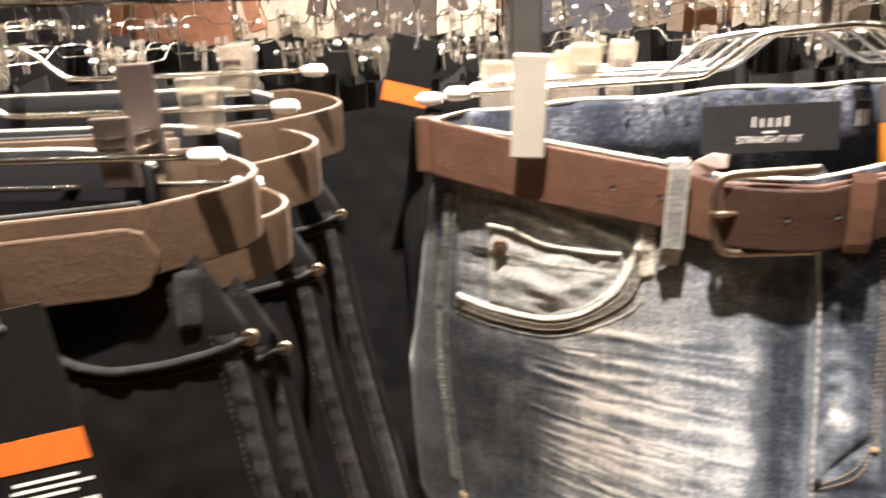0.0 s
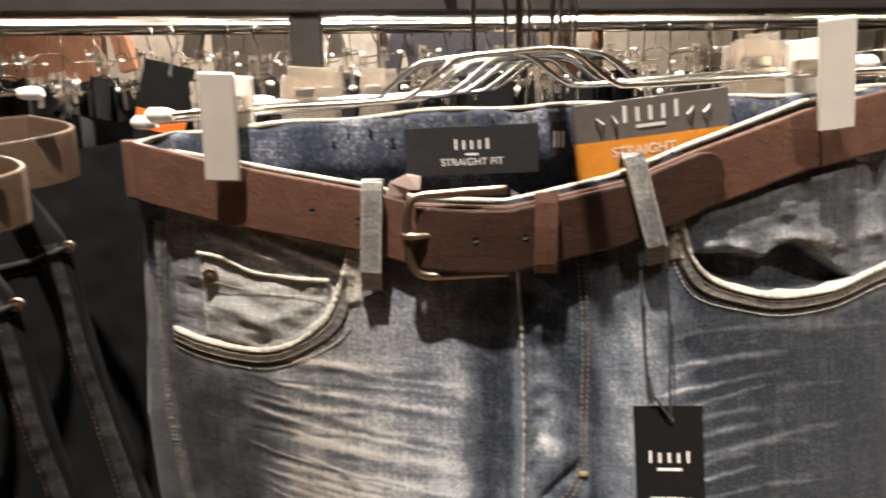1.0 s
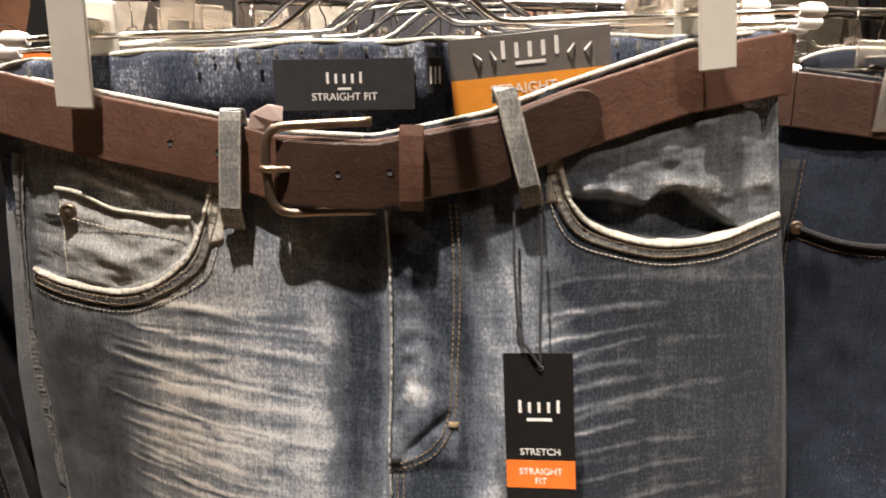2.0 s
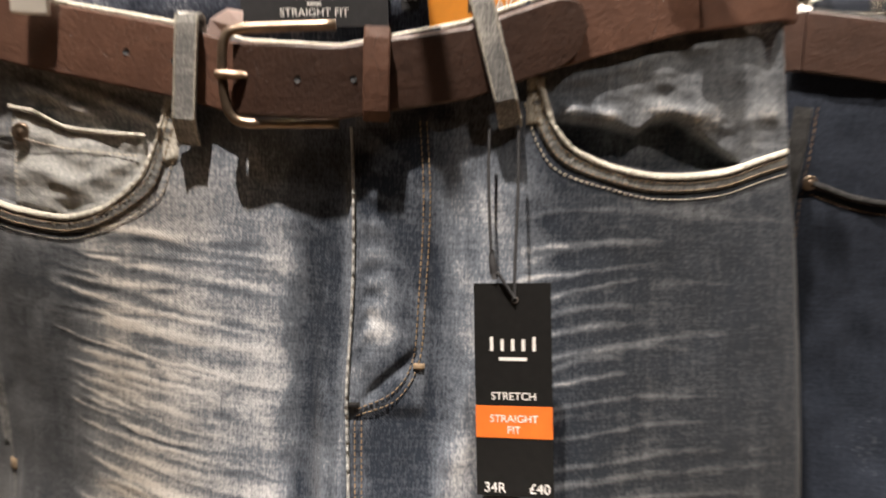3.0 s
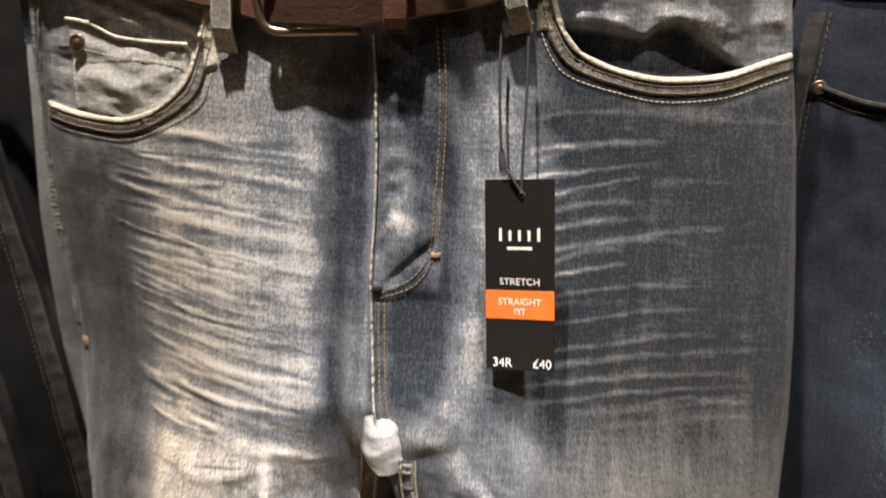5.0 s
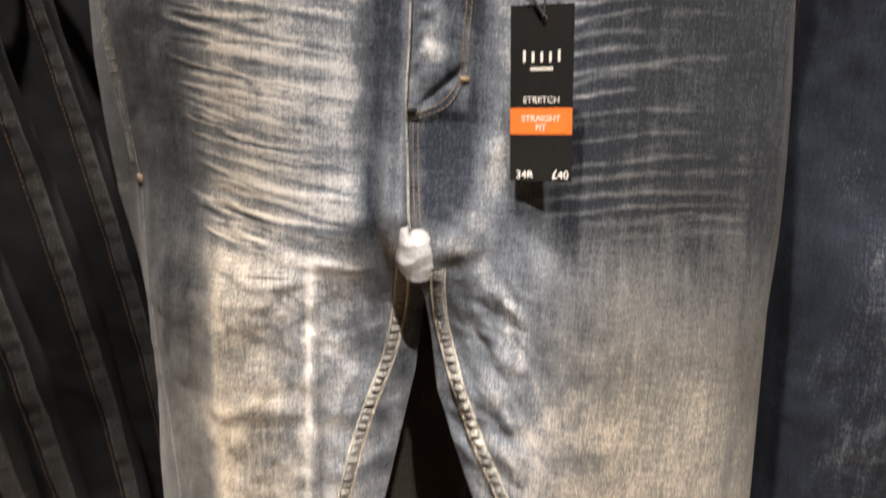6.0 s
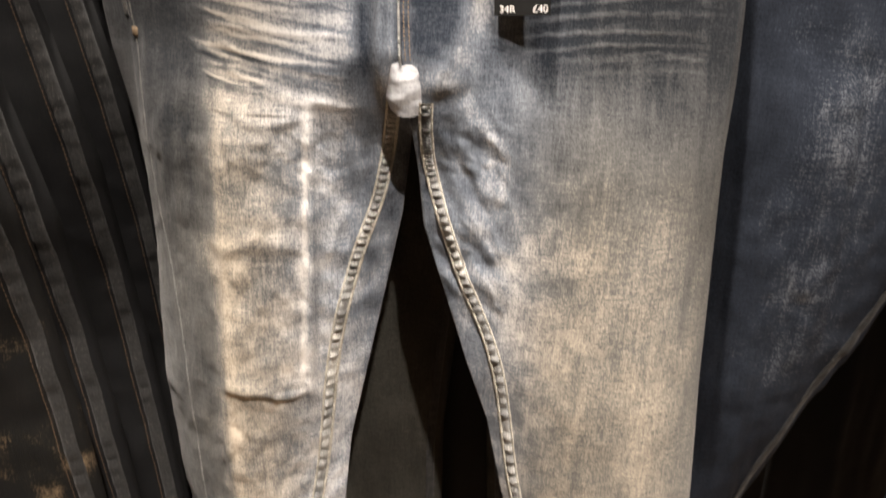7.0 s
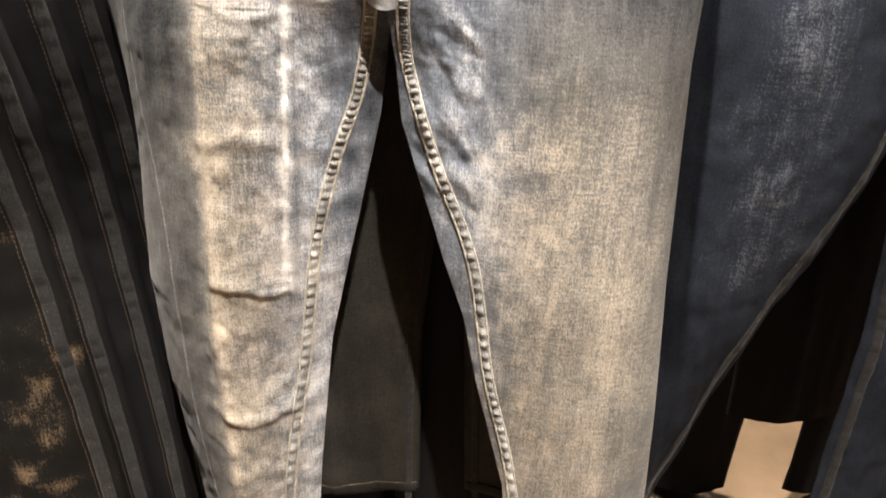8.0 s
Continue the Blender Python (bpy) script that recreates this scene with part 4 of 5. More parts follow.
        strip("bar_tack", [(pth[-1][0] - 0.001, pth[-1][1] + 0.0008, pth[-1][2] + 0.003), (pth[-1][0], pth[-1][1] + 0.0012, pth[-1][2] + 0.001)], 0.0135, 0.0016, M_EDGE, lp)
    # sewn labels inside
    lab = part("woven_label", box_bm(-0.0415, 0.0415, -0.0006, 0.0, -0.0155, 0.0145, 0.0002), M_LABEL, j, "dark woven size label with pale lettering")
    lab.matrix_local = pose(-0.039, -(back_depth(0) + 0.0068), 1.1785, 0, -1.5, 0)
    logo(lab, 0.0, 0.0035, 0.0036)
    text_part("STRAIGHT FIT", 0.0062, 0.0, -0.0095, -0.0008, lab, M_WHITE)
    bar_part("small_print", -0.004, 0.004, -0.0035, -0.0022, -0.0007, lab, M_WHITE)
    size_lab = part("woven_label", box_bm(-0.005, 0.005, -0.0006, 0.0, -0.0105, 0.0105, 0.0002), M_LABEL, j, "small dark size tab")
    size_lab.matrix_local = pose(0.0145, -(back_depth(0) + 0.0066), 1.184, 0, -1.5, 0)
    for k in range(3):
        bar_part("small_print", -0.003 + 0.0026 * k, -0.0018 + 0.0026 * k, -0.005, 0.005, -0.0007, size_lab, M_WHITE)
    strip("care_label", [(-0.086, 0.040, 1.150), (-0.083, 0.042, 1.1585), (-0.077, 0.044, 1.1625), (-0.070, 0.0455, 1.162)], [0.013, 0.013, 0.010, 0.008], 0.0006, M_PINK, j, "pale pink care label")
    return j


JEANS = washed_jeans()
hanger(MAIN @ pose(0, -0.006, 0), "chrome wire hanger with frosted clips holding the washed jeans")


# ---- belts ----
def leather_belt(m, label, top, ends, depth, back, material, tip_u, buckle=None, dark=None, width=0.0375, thick=0.0034, keeper=None, drop=0.001, lift=0.0):
    """A belt threaded round a waistband: strap ring, overlapping tongue, buckle with prong, keeper."""
    th = new("belt")
    th.matrix_world = m
    tagged(th, label, "belt", "belts on the jeans")
    u0, u1 = ends

    def ring(path, name, mtl, parent, taper=None):
        verts = []
        n = len(path)
        P = np.array(path)
        for k in range(n):
            a, b = P[max(k - 1, 0)], P[min(k + 1, n - 1)]
            t = np.array([b[0] - a[0], b[1] - a[1]])
            t /= max(np.linalg.norm(t), 1e-9)
            out = np.array([-t[1], t[0]])
            w = width * (taper[k] if taper is not None else 1.0)
            mid = P[k][2] - width / 2
            for dz, dd in ((-0.5, 0.12), (-0.5, 0.85), (-0.47, 1.0), (-0.2, 1.06), (0.2, 1.06), (0.47, 1.0), (0.5, 0.85), (0.5, 0.12), (0.46, 0.0), (-0.46, 0.0)):
                verts.append((P[k][0] + out[0] * dd * thick, -(P[k][1] + out[1] * dd * thick), mid + dz * w))
        f = [(k * 10 + i, k * 10 + (i + 1) % 10, (k + 1) * 10 + (i + 1) % 10, (k + 1) * 10 + i) for k in range(n - 1) for i in range(10)]
        f += [tuple(range(10)), tuple((n - 1) * 10 + i for i in reversed(range(10)))]
        me = mesh_of(name, verts, f, mtl, False)
        return put(name, me, parent)

    path = []
    for t in np.linspace(0, 1, 90):
        u = u0 + (u1 - u0) * t
        path.append((u, depth(u), float(tab(u, top))))
    rr = 0.55 * abs(depth(u1) - back)
    for a in np.linspace(0.15, 0.85, 8):
        path.append((u1 + rr * math.sin(a * math.pi), depth(u1) + (back - depth(u1)) * a, path[89][2] + lift * a))
    for t in np.linspace(0, 1, 20):
        u = u1 + (u0 - u1) * t
        path.append((u, back, float(tab(u, top)) + lift))
    for a in np.linspace(0.15, 0.85, 8):
        path.append((u0 - rr * math.sin(a * math.pi), back + (depth(u0) - back) * a, path[0][2] + lift * (1 - a)))
    path.append((u0, depth(u0), path[0][2]))
    ring(path, "strap", material, th)
    if tip_u is not None:
        us = np.linspace(buckle if buckle is not None else u0 + 0.01, tip_u, 60)
        tap = [math.sqrt(max(0.0, 1 - (max(0.0, 1 - abs(tip_u - u) / 0.017)) ** 2)) * 0.94 + 0.03 for u in us]
        pth = [(u, depth(u) + thick + 0.0008 + (0.004 * math.exp(-((u - us[0] - 0.03) / 0.03) ** 2) if buckle is not None else 0), float(tab(u, top)) - drop) for u in us]
        ring(pth, "tongue", dark or material, th, taper=tap)
    if buckle is not None:
        bu = buckle
        d = depth(bu) + 2 * thick + 0.002
        zt, zb = float(tab(bu, top)) + 0.0045, float(tab(bu, top)) - width - 0.0045
        pts = [(bu + 0.052, zt + 0.004), (bu + 0.02, zt + 0.002), (bu + 0.002, zt + 0.0005), (bu - 0.0045, zt - 0.004), (bu - 0.006, zt - 0.014), (bu - 0.005, zb + 0.014), (bu - 0.002, zb + 0.004), (bu + 0.005, zb), (bu + 0.02, zb), (bu + 0.054, zb + 0.001)]
        sm = smooth_path(pts, 60)
        put("buckle", tube_mesh("buckle", [(u, -(d + 0.0025 * math.sin(k / 59 * math.pi)), z) for k, (u, z) in enumerate(sm)], 0.0026, M_BUCKLE, 10, False, 0.75), th, "aged metal belt buckle")
        zm = float(tab(bu, top)) - width / 2 + 0.001
        put("prong", tube_mesh("prong", [(bu - 0.009, -(d + 0.003), zm), (bu - 0.004, -(d + 0.0042), zm), (bu + 0.004, -(d + 0.003), zm), (bu + 0.008, -(d + 0.0005), zm)], [0.0022, 0.0022, 0.0018, 0.0014], M_BUCKLE, 8), th)
    if keeper is not None:
        pth = []
        for t in np.linspace(0, 1, 12):
            pth.append((keeper, depth(keeper) + 2 * thick + 0.0045 + 0.001 * math.sin(t * math.pi), float(tab(keeper, top)) + 0.003 - (width + 0.006) * t))
        pth = [(keeper, pth[0][1] - 0.007, pth[0][2] - 0.001)] + pth + [(keeper, pth[-1][1] - 0.007, pth[-1][2] + 0.001)]
        strip("keeper", pth, 0.0135, 0.002, material, th, "leather keeper loop")
    if buckle is not None:
        for k, u in enumerate((bu - 0.064, bu - 0.036, bu + 0.034, bu + 0.062)):
            d = depth(u) + thick * 1.07 + (thick + 0.0008 + (0.004 * math.exp(-((u - bu - 0.03) / 0.03) ** 2)) if u > bu else 0)
            z = float(tab(u, top)) - width / 2
            put("belt_hole", tube_mesh("belt_hole", [(u, -(d - 0.0012), z), (u, -(d + 0.00035), z)], [0.0016, 0.0019], M_CORD, 10), th)
    return th


BELT_TOP = [(-0.256, 1.1865), (-0.2, 1.1745), (-0.104, 1.158), (-0.075, 1.1505), (-0.019, 1.149), (0.048, 1.1615), (0.09, 1.1775), (0.162, 1.2005), (0.225, 1.212)]
# tongue gets the darker leather to paint in its shading
leather_belt(MAIN, "brown leather belt with metal buckle threaded through the jeans", BELT_TOP, (-0.2535, 0.223), belt_depth, -0.012, M_BELT, 0.109, -0.072, M_BELT_DK, keeper=0.002)


# ---- swing tag ----
def swing_tag(m, label, w=0.0415, h=0.1145, full=True, anchor=None):
    """A black card on a cord with an orange band."""
    th = new("price_tag")
    th.matrix_world = m
    tagged(th, label, "price tag")
    part("card", box_bm(-w / 2, w / 2, -0.0004, 0.0004, -h, 0, 0.0002), M_CARD, th)
    bar_part("orange_band", -w / 2 + 0.0002, w / 2 - 0.0002, -0.575 * h - 0.0172, -0.575 * h, -0.0005, th, M_ORANGE, "orange printed band")
    if full:
        logo(th, 0.0, -0.0325, 0.0042)
        bar_part("small_print", -0.0075, 0.0075, -0.0415, -0.0397, -0.0005, th, M_WHITE)
        text_part("STRETCH", 0.0058, 0.0, -0.0625, -0.0006, th, M_WHITE)
        text_part("STRAIGHT", 0.0056, 0.0, -0.0745, -0.0008, th, M_WHITE)
        text_part("FIT", 0.0056, 0.0, -0.0805, -0.0008, th, M_WHITE)
        text_part("34R", 0.0075, -0.0168, -0.1125, -0.0006, th, M_WHITE, align="LEFT")
        text_part("£40", 0.0075, 0.0190, -0.1125, -0.0006, th, M_WHITE, align="RIGHT")
    else:
        for k, (a, b) in enumerate(((0.1, 0.8), (0.05, 0.95), (0.15, 0.75))):
            if h < 0.1:
                break
            bar_part("small_print", -w / 2 + a * w, -w / 2 + b * w, -0.0905 - 0.0042 * k, -0.0888 - 0.0042 * k, -0.0005, th, M_WHITE)
        if h > 0.1:
            bar_part("price_block", -w / 2 + 0.1 * w, w / 2 - 0.06 * w, -h + 0.001, -0.1035, -0.0005, th, M_WHITE, "pale printed block")
    if anchor:
        put("cord", tube_mesh("cord", [(0.001, -0.001, -0.009), (0.001, 0.0, 0.004), tuple(0.5 * a for a in anchor), anchor], 0.0009, M_CORD, 6), th)
    hole = [(0.0015 + 0.0016 * math.cos(a), -0.0006, -0.009 + 0.0016 * math.sin(a)) for a in np.linspace(0, 2 * math.pi, 14)[:-1]]
    put("eyelet", tube_mesh("eyelet", hole, 0.0004, M_GREY_CARD, 6, True), th)
    return th


TAGM = MAIN @ pose(0.0735, -0.0700, 1.0315, -6.5, -4.0, -10) @ Matrix.Scale(0.95, 4)
tag = swing_tag(TAGM, "black cardboard price tag with orange band hanging from the belt loop")
cord_a = smooth_path([(-0.012, 0.010, 0.086), (-0.0125, 0.006, 0.055), (-0.0105, 0.001, 0.012), (-0.006, -0.002, 0.004), (0.0015, -0.002, -0.008)], 40)
cord_b = smooth_path([(0.004, 0.010, 0.084), (0.0035, 0.006, 0.05), (0.002, 0.001, 0.015), (0.0015, -0.002, -0.008)], 40)
for c in (cord_a, cord_b):
    put("cord", tube_mesh("cord", [tuple(p) for p in c], 0.0009, M_CORD, 6), tag)
put("cord_bead", tube_mesh("cord_bead", [(-0.0105, 0.001, 0.018), (-0.0105, 0.0, 0.014), (-0.0095, -0.001, 0.006), (-0.009, -0.001, 0.002)], [0.001, 0.0019, 0.0022, 0.0012], M_CORD, 8), tag)

# grey and orange ticket tucked behind the waistband
tk = new("size_ticket")
tk.matrix_world = MAIN @ pose(0.0685, -0.018, 1.209, 4, -6.5, 0)
tagged(tk, "grey and orange card size ticket tucked in the waistband", "ticket")
part("card", box_bm(-0.0475, 0.0475, -0.0004, 0.0004, -0.075, 0, 0.0002), M_GREY_CARD, tk)
bar_part("orange_band", -0.0473, 0.0473, -0.075, -0.0235, -0.0006, tk, M_AMBER, "amber lower half")
logo(tk, 0.0, -0.0085, 0.0058)
bar_part("small_print", -0.009, 0.009, -0.0178, -0.0158, -0.0006, tk, M_WHITE)
text_part("STRAIGHT", 0.0085, -0.005, -0.034, -0.001, tk, M_WHITE)
for x, a in ((-0.031, 40), (-0.022, 60), (0.024, -50), (0.034, -45)):
    st = put("plastic_tie", tube_mesh("plastic_tie", [(-0.003, 0, 0), (0, -0.0015, 0), (0.003, 0, 0)], 0.0006, M_WHITE, 6), tk)
    st.matrix_local = pose(x, -0.001, -0.011, 0, a, 0)


# ---- the other jeans ----
class Plain(Shape):
    hem = 0.03
    gape = 0.022
    seat = [(0.05, 0.0), (1.2, 0.0)]
    fly = 0.0
    top = [(-0.26, 1.185), (-0.1, 1.165), (0.0, 1.155), (0.1, 1.165), (0.26, 1.19)]
    out_l = [(0.05, -0.20), (0.5, -0.225), (0.8, -0.24), (1.05, -0.245), (1.19, -0.23)]
    out_r = [(0.05, 0.20), (0.5, 0.225), (0.8, 0.24), (1.05, 0.245), (1.19, 0.23)]
    in_l = [(0.05, -0.05), (0.5, -0.04), (0.75, -0.012), (0.86, 0.0)]
    in_r = [(0.05, 0.05), (0.5, 0.04), (0.75, 0.012), (0.86, 0.0)]
    edge_l = [(0.05, 0.0), (1.2, 0.0)]
    edge_r = [(0.05, 0.0), (1.2, 0.0)]
    centre = [(0.05, 0.03), (0.85, 0.04), (1.2, 0.025)]


class Left(Plain):
    """Open waist, the right edge close to the viewer."""
    gape = 0.07
    top = [(-0.26, 1.16), (-0.1, 1.15), (0.1, 1.152), (0.2, 1.158), (0.26, 1.164)]
    out_r = [(0.05, 0.365), (0.38, 0.347), (0.6, 0.331), (0.78, 0.311), (0.976, 0.268), (1.09, 0.25), (1.13, 0.226), (1.19, 0.2)]
    in_r = [(0.05, 0.12), (0.5, 0.08), (0.75, 0.022), (0.86, 0.0)]


class Short(Plain):
    """Hems higher, legs together."""
    hem = 0.258
    in_l = [(0.05, -0.022), (0.5, -0.028), (0.86, 0.0)]
    in_r = [(0.05, 0.045), (0.5, 0.02), (0.86, 0.0)]


class Right(Plain):
    in_l = [(0.05, -0.205), (0.28, -0.157), (0.40, -0.118), (0.515, -0.079), (0.60, -0.044), (0.685, -0.010), (0.74, 0.004), (0.86, 0.0)]
    out_l = [(0.05, -0.235), (0.5, -0.245), (0.8, -0.25), (1.0, -0.252), (1.1, -0.243), (1.19, -0.235)]
    top = [(-0.26, 1.195), (-0.1, 1.175), (0.0, 1.165), (0.1, 1.175), (0.26, 1.19)]


def plain_relief(u, z):
    return 0.010 * (fbm(u * 12 + 3, z * 5) - 0.5) + 0.014 * (fbm(u * 34 + z * 3, z * 2.5) - 0.5) * sst(1.12, 0.95, z) + 0.004 * (fbm(u * 50, z * 40) - 0.5)


def dark_dye(u, z):
    n = fbm(u * 22, z * 18)
    seam = np.exp(-((np.abs(u) - 0.222) / 0.014) ** 2) * np.clip(vnoise(u * 30, z * 120) - 0.3, 0, 1)
    rub = np.exp(-((np.abs(u) - 0.2) / 0.012) ** 2) * np.clip(vnoise(u * 20 + 5, z * 75) - 0.35, 0, 1)
    return np.clip(0.13 + 0.24 * (n - 0.4) + 0.5 * seam + 0.3 * rub, 0, 1), np.clip(0.3 + 0 * u, 0, 1)


def brown_dye(u, z):
    """Dark pair with brown, crumpled fading on the lower legs."""
    wear_shade, tint = dark_dye(u, z)
    low = sst(0.85, 0.6, z) * np.clip(fbm(u * 40, z * 34) - 0.32, 0, 1) * (0.7 + 0.9 * fbm(u * 120, z * 90))
    return np.clip(wear_shade + low, 0, 1), np.clip(tint + 0.5 * sst(0.95, 0.6, z), 0, 1)


def navy_dye(u, z):
    n = fbm(u * 16, z * 12)
    thigh = np.exp(-((u + 0.12) / 0.07) ** 2) * sst(1.05, 0.85, z) * sst(0.4, 0.65, z)
    streak = np.clip(fbm(u * 160, z * 12) - 0.45, 0, 1)
    cr = np.exp(-((z - 0.66 - 0.06 * (u + 0.15)) / 0.006) ** 2) * sst(-0.2, -0.15, u) * sst(-0.02, -0.06, u)
    return np.clip(0.14 + 0.25 * (n - 0.5) + 0.28 * thigh + 0.3 * thigh * streak + 0.07 * cr, 0, 1), 0 * u + 0.05


def other_jeans(m, label, shp, material, dye, detail=True, edge=None, cols=60, rows=200, pocket_shift=0.0):
    """A pair with side seams, inseams, pocket hem, rivets, loop and waistband rim."""
    j = new("jeans")
    j.matrix_world = m
    tagged(j, label, "jeans", "jeans on the rack")
    for left in (True, False):
        put("trouser_leg", half_mesh("trouser_leg", shp, left, material, cols, rows, 14, plain_relief, dye), j)
    if not detail:
        return j
    edge = edge or M_EDGE_DARK
    for tb, sg in ((shp.out_l, 1), (shp.out_r, -1)):
        q = [(float(tab(z, tb)) + sg * 0.012, z) for z in np.linspace(1.13 if shp.gape < 0.05 else 1.085, 0.08, 12)]
        put("side_seam", ribbon("side_seam", shp, q, 0.010, 0.0, edge, 240, 0.0017, plain_relief, 0.3), j)
        put("stitching", stitches("stitching", shp, [(u + sg * 0.008, z) for u, z in q], M_DARK_THREAD, 0.0045, 0.003, 0.0004, plain_relief, 0.0006), j)
    for tb, sg in ((shp.in_l, -1), (shp.in_r, 1)):
        q = [(float(tab(z, tb)) + sg * 0.014, z) for z in np.linspace(0.82, 0.08, 12)]
        put("inseam", ribbon("inseam", shp, q, 0.009, 0.0, edge, 200, 0.0017, plain_relief, 0.3), j)
    for sg in (-1, 1):
        q = [(sg * u + (pocket_shift if sg > 0 else 0), z) for u, z in ((0.10, 1.125), (0.108, 1.095), (0.125, 1.076), (0.15, 1.069), (0.19, 1.072), (0.222, 1.082))]
        put("pocket_hem", ribbon("pocket_hem", shp, q, 0.0045, 0.0004, edge, 60, 0.003, plain_relief, 0.15), j)
        put("stitching", stitches("stitching", shp, [(u, z - 0.007) for u, z in q], M_DARK_THREAD, relief=plain_relief, lift=0.0006), j)
        for u, z in (q[5], q[0]):
            d = float(shp.at(u, z)) + float(plain_relief(np.array([u]), np.array([z]))[0])
            rivet(j, u, d + 0.002, z, 0.0048)
    if shp.hem > 0.2:
        for a, b in ((shp.out_l, shp.in_l), (shp.in_r, shp.out_r)):
            u0, u1 = float(tab(shp.hem, a)), float(tab(shp.hem, b))
            q = [(u0 + (u1 - u0) * t, shp.hem + 0.008 + 0.004 * math.sin(t * 11)) for t in np.linspace(0.02, 0.98, 12)]
            put("leg_hem", ribbon("leg_hem", shp, q, 0.014, 0.0005, material, 60, 0.002, plain_relief, 0.2), j)
            put("stitching", stitches("stitching", shp, [(u, z + 0.008) for u, z in q], M_THREAD, relief=plain_relief, lift=0.0012), j)
    us = np.linspace(-0.225, 0.218 if shp.gape < 0.05 else 0.2, 60)
    rim = [(u, -(float(shp.at(u, float(tab(u, shp.top)))) - 0.001), float(tab(u, shp.top))) for u in us]
    put("waistband_rim", tube_mesh("waistband_rim", rim, 0.0018, edge, 6), j)
    # inside of the raised back waistband
    verts, prof = [], [(-0.06, 0.0), (-0.02, 0.002), (0.024, 0.001), (0.026, -0.002), (-0.06, -0.004)]
    for u in us:
        for dz, dd in prof:
            verts.append((u, shp.gape - dd - shp.gape * (abs(u) / 0.225) ** 3, float(tab(u, shp.top)) + dz * (1 - (abs(u) / 0.235) ** 6)))
    n = len(prof)
    f = [(i * n + k, (i + 1) * n + k, (i + 1) * n + k + 1, i * n + k + 1) for i in range(len(us) - 1) for k in range(n - 1)]
    put("waistband_back", mesh_of("waistband_back", verts, f, material), j)
    put("waistband_rim", tube_mesh("waistband_rim", [verts[i * n + 3] for i in range(len(us))], 0.0016, M_EDGE, 6), j)
    for u in (-0.09, 0.09):
        zt = float(tab(u, shp.top))
        d = float(shp.at(u, zt - 0.02)) + 0.0125
        pth = [(u, d - 0.012, zt - 0.004), (u, d - 0.004, zt + 0.002), (u, d, zt - 0.002), (u, d, zt - 0.03), (u, d - 0.002, zt - 0.05), (u, d - 0.01, zt - 0.058)]
        strip("belt_loop", pth, 0.012, 0.0016, edge, j)
    return j


def belt_for(m, shp, label, material, tip_u=None, dz=-0.004, keeper=None, drop=0.001):
    dep = lambda u: float(shp.at(u, float(tab(u, shp.top)) - 0.022)) + 0.004
    top = [(u, z + dz) for u, z in shp.top]
    return leather_belt(m, label, top, (-0.232, 0.226 if shp.gape < 0.05 else 0.205), dep, -shp.gape - 0.004, material, tip_u, keeper=keeper, drop=drop, lift=0.0 if shp.gape < 0.05 else 0.018)


SL, SR, SP, SS = Left(), Right(), Plain(), Short()
DARK_LABEL = "dark charcoal denim jeans with puckered seams on the rack"
L1, L2, L3, L4, L5 = pose(-0.356, 0.49, 0.0, 0, 0, -3), pose(-0.350, 0.54, -0.030, 0, 0, -2), pose(-0.337, 0.60, 0.0, 0, 0, 0), pose(-0.327, 0.675, 0.022, 0, 0, 0), pose(-0.17, 0.842, 0.0, 0, 0, 3)
R1 = pose(0.747, 0.575, 0.0, 0, 0, -3)
front_pair = other_jeans(L1, DARK_LABEL, SL, M_DARK, brown_dye, pocket_shift=0.03)
next_pair = other_jeans(L2, DARK_LABEL, SL, M_DARK, dark_dye, pocket_shift=0.03)
for m in (L3, L4):
    copy_thing(next_pair, m)
patch("pocket_facing", SL, 0.214, 0.228, [(0.2, 1.122), (0.26, 1.122)], [(0.2, 1.086), (0.26, 1.092)], 0.002, M_EDGE_DARK, front_pair, "pale strip inside the pocket", plain_relief, 8, 16)
belt_for(L1, SL, "tan leather belt with pointed tip on dark jeans", M_TAN, 0.212, 0.0, drop=0.009)
for m in (L2, L3, L4):
    belt_for(m, SL, "tan leather belt round dark jeans", M_TAN, None, 0.0)
other_jeans(L5, "black denim jeans with an orange banded tag on the rack", SP, M_DARK, dark_dye, False)
other_jeans(R1, "navy blue denim jeans with faded thighs on the rack", SR, M_NAVY, navy_dye, edge=M_EDGE_DARK)
belt_for(R1, SR, "dark brown leather belt round navy jeans", M_BELT_DK, None, -0.002)
hanger(L1 @ pose(0.0, 0.0, -0.024), "chrome wire hanger with plastic clips coloured dark for shade, holding dark jeans", clip=M_CLIP_SHADED, z_r=1.206, clips=((-0.17, 2, 0.0), (0.186, -2, 0.024)), clip_y=-0.045)
for m, h in ((L2, -0.006), (L3, 0.002), (L4, 0.0), (R1, 0.0)):
    hanger(m @ pose(0.0, 0.0, h - 0.012), "chrome wire hanger with plastic clips holding dark jeans", clip=M_CLEAR, z_r=1.206, clips=((-0.17, 2, 0.0), (0.175, -2, 0.0)), clip_y=-0.04 if m is not R1 else 0.028)
swing_tag(pose(-0.213, 0.427, 1.118, -3, -9, 6), "black cardboard price tag with orange band on dark jeans", 0.046, full=False, anchor=(-0.004, 0.028, 0.03))
swing_tag(pose(-0.012, 0.775, 1.238, 0, 14, 4), "black cardboard price tag with orange band on black jeans", h=0.072, full=False, anchor=(0.0, 0.03, 0.02))
lt = new("size_ticket")
lt.matrix_world = L1 @ pose(-0.02, 0.038, 1.196, 8, -7, 0)
tagged(lt, "black card size ticket with a yellow edge inside dark jeans", "ticket")
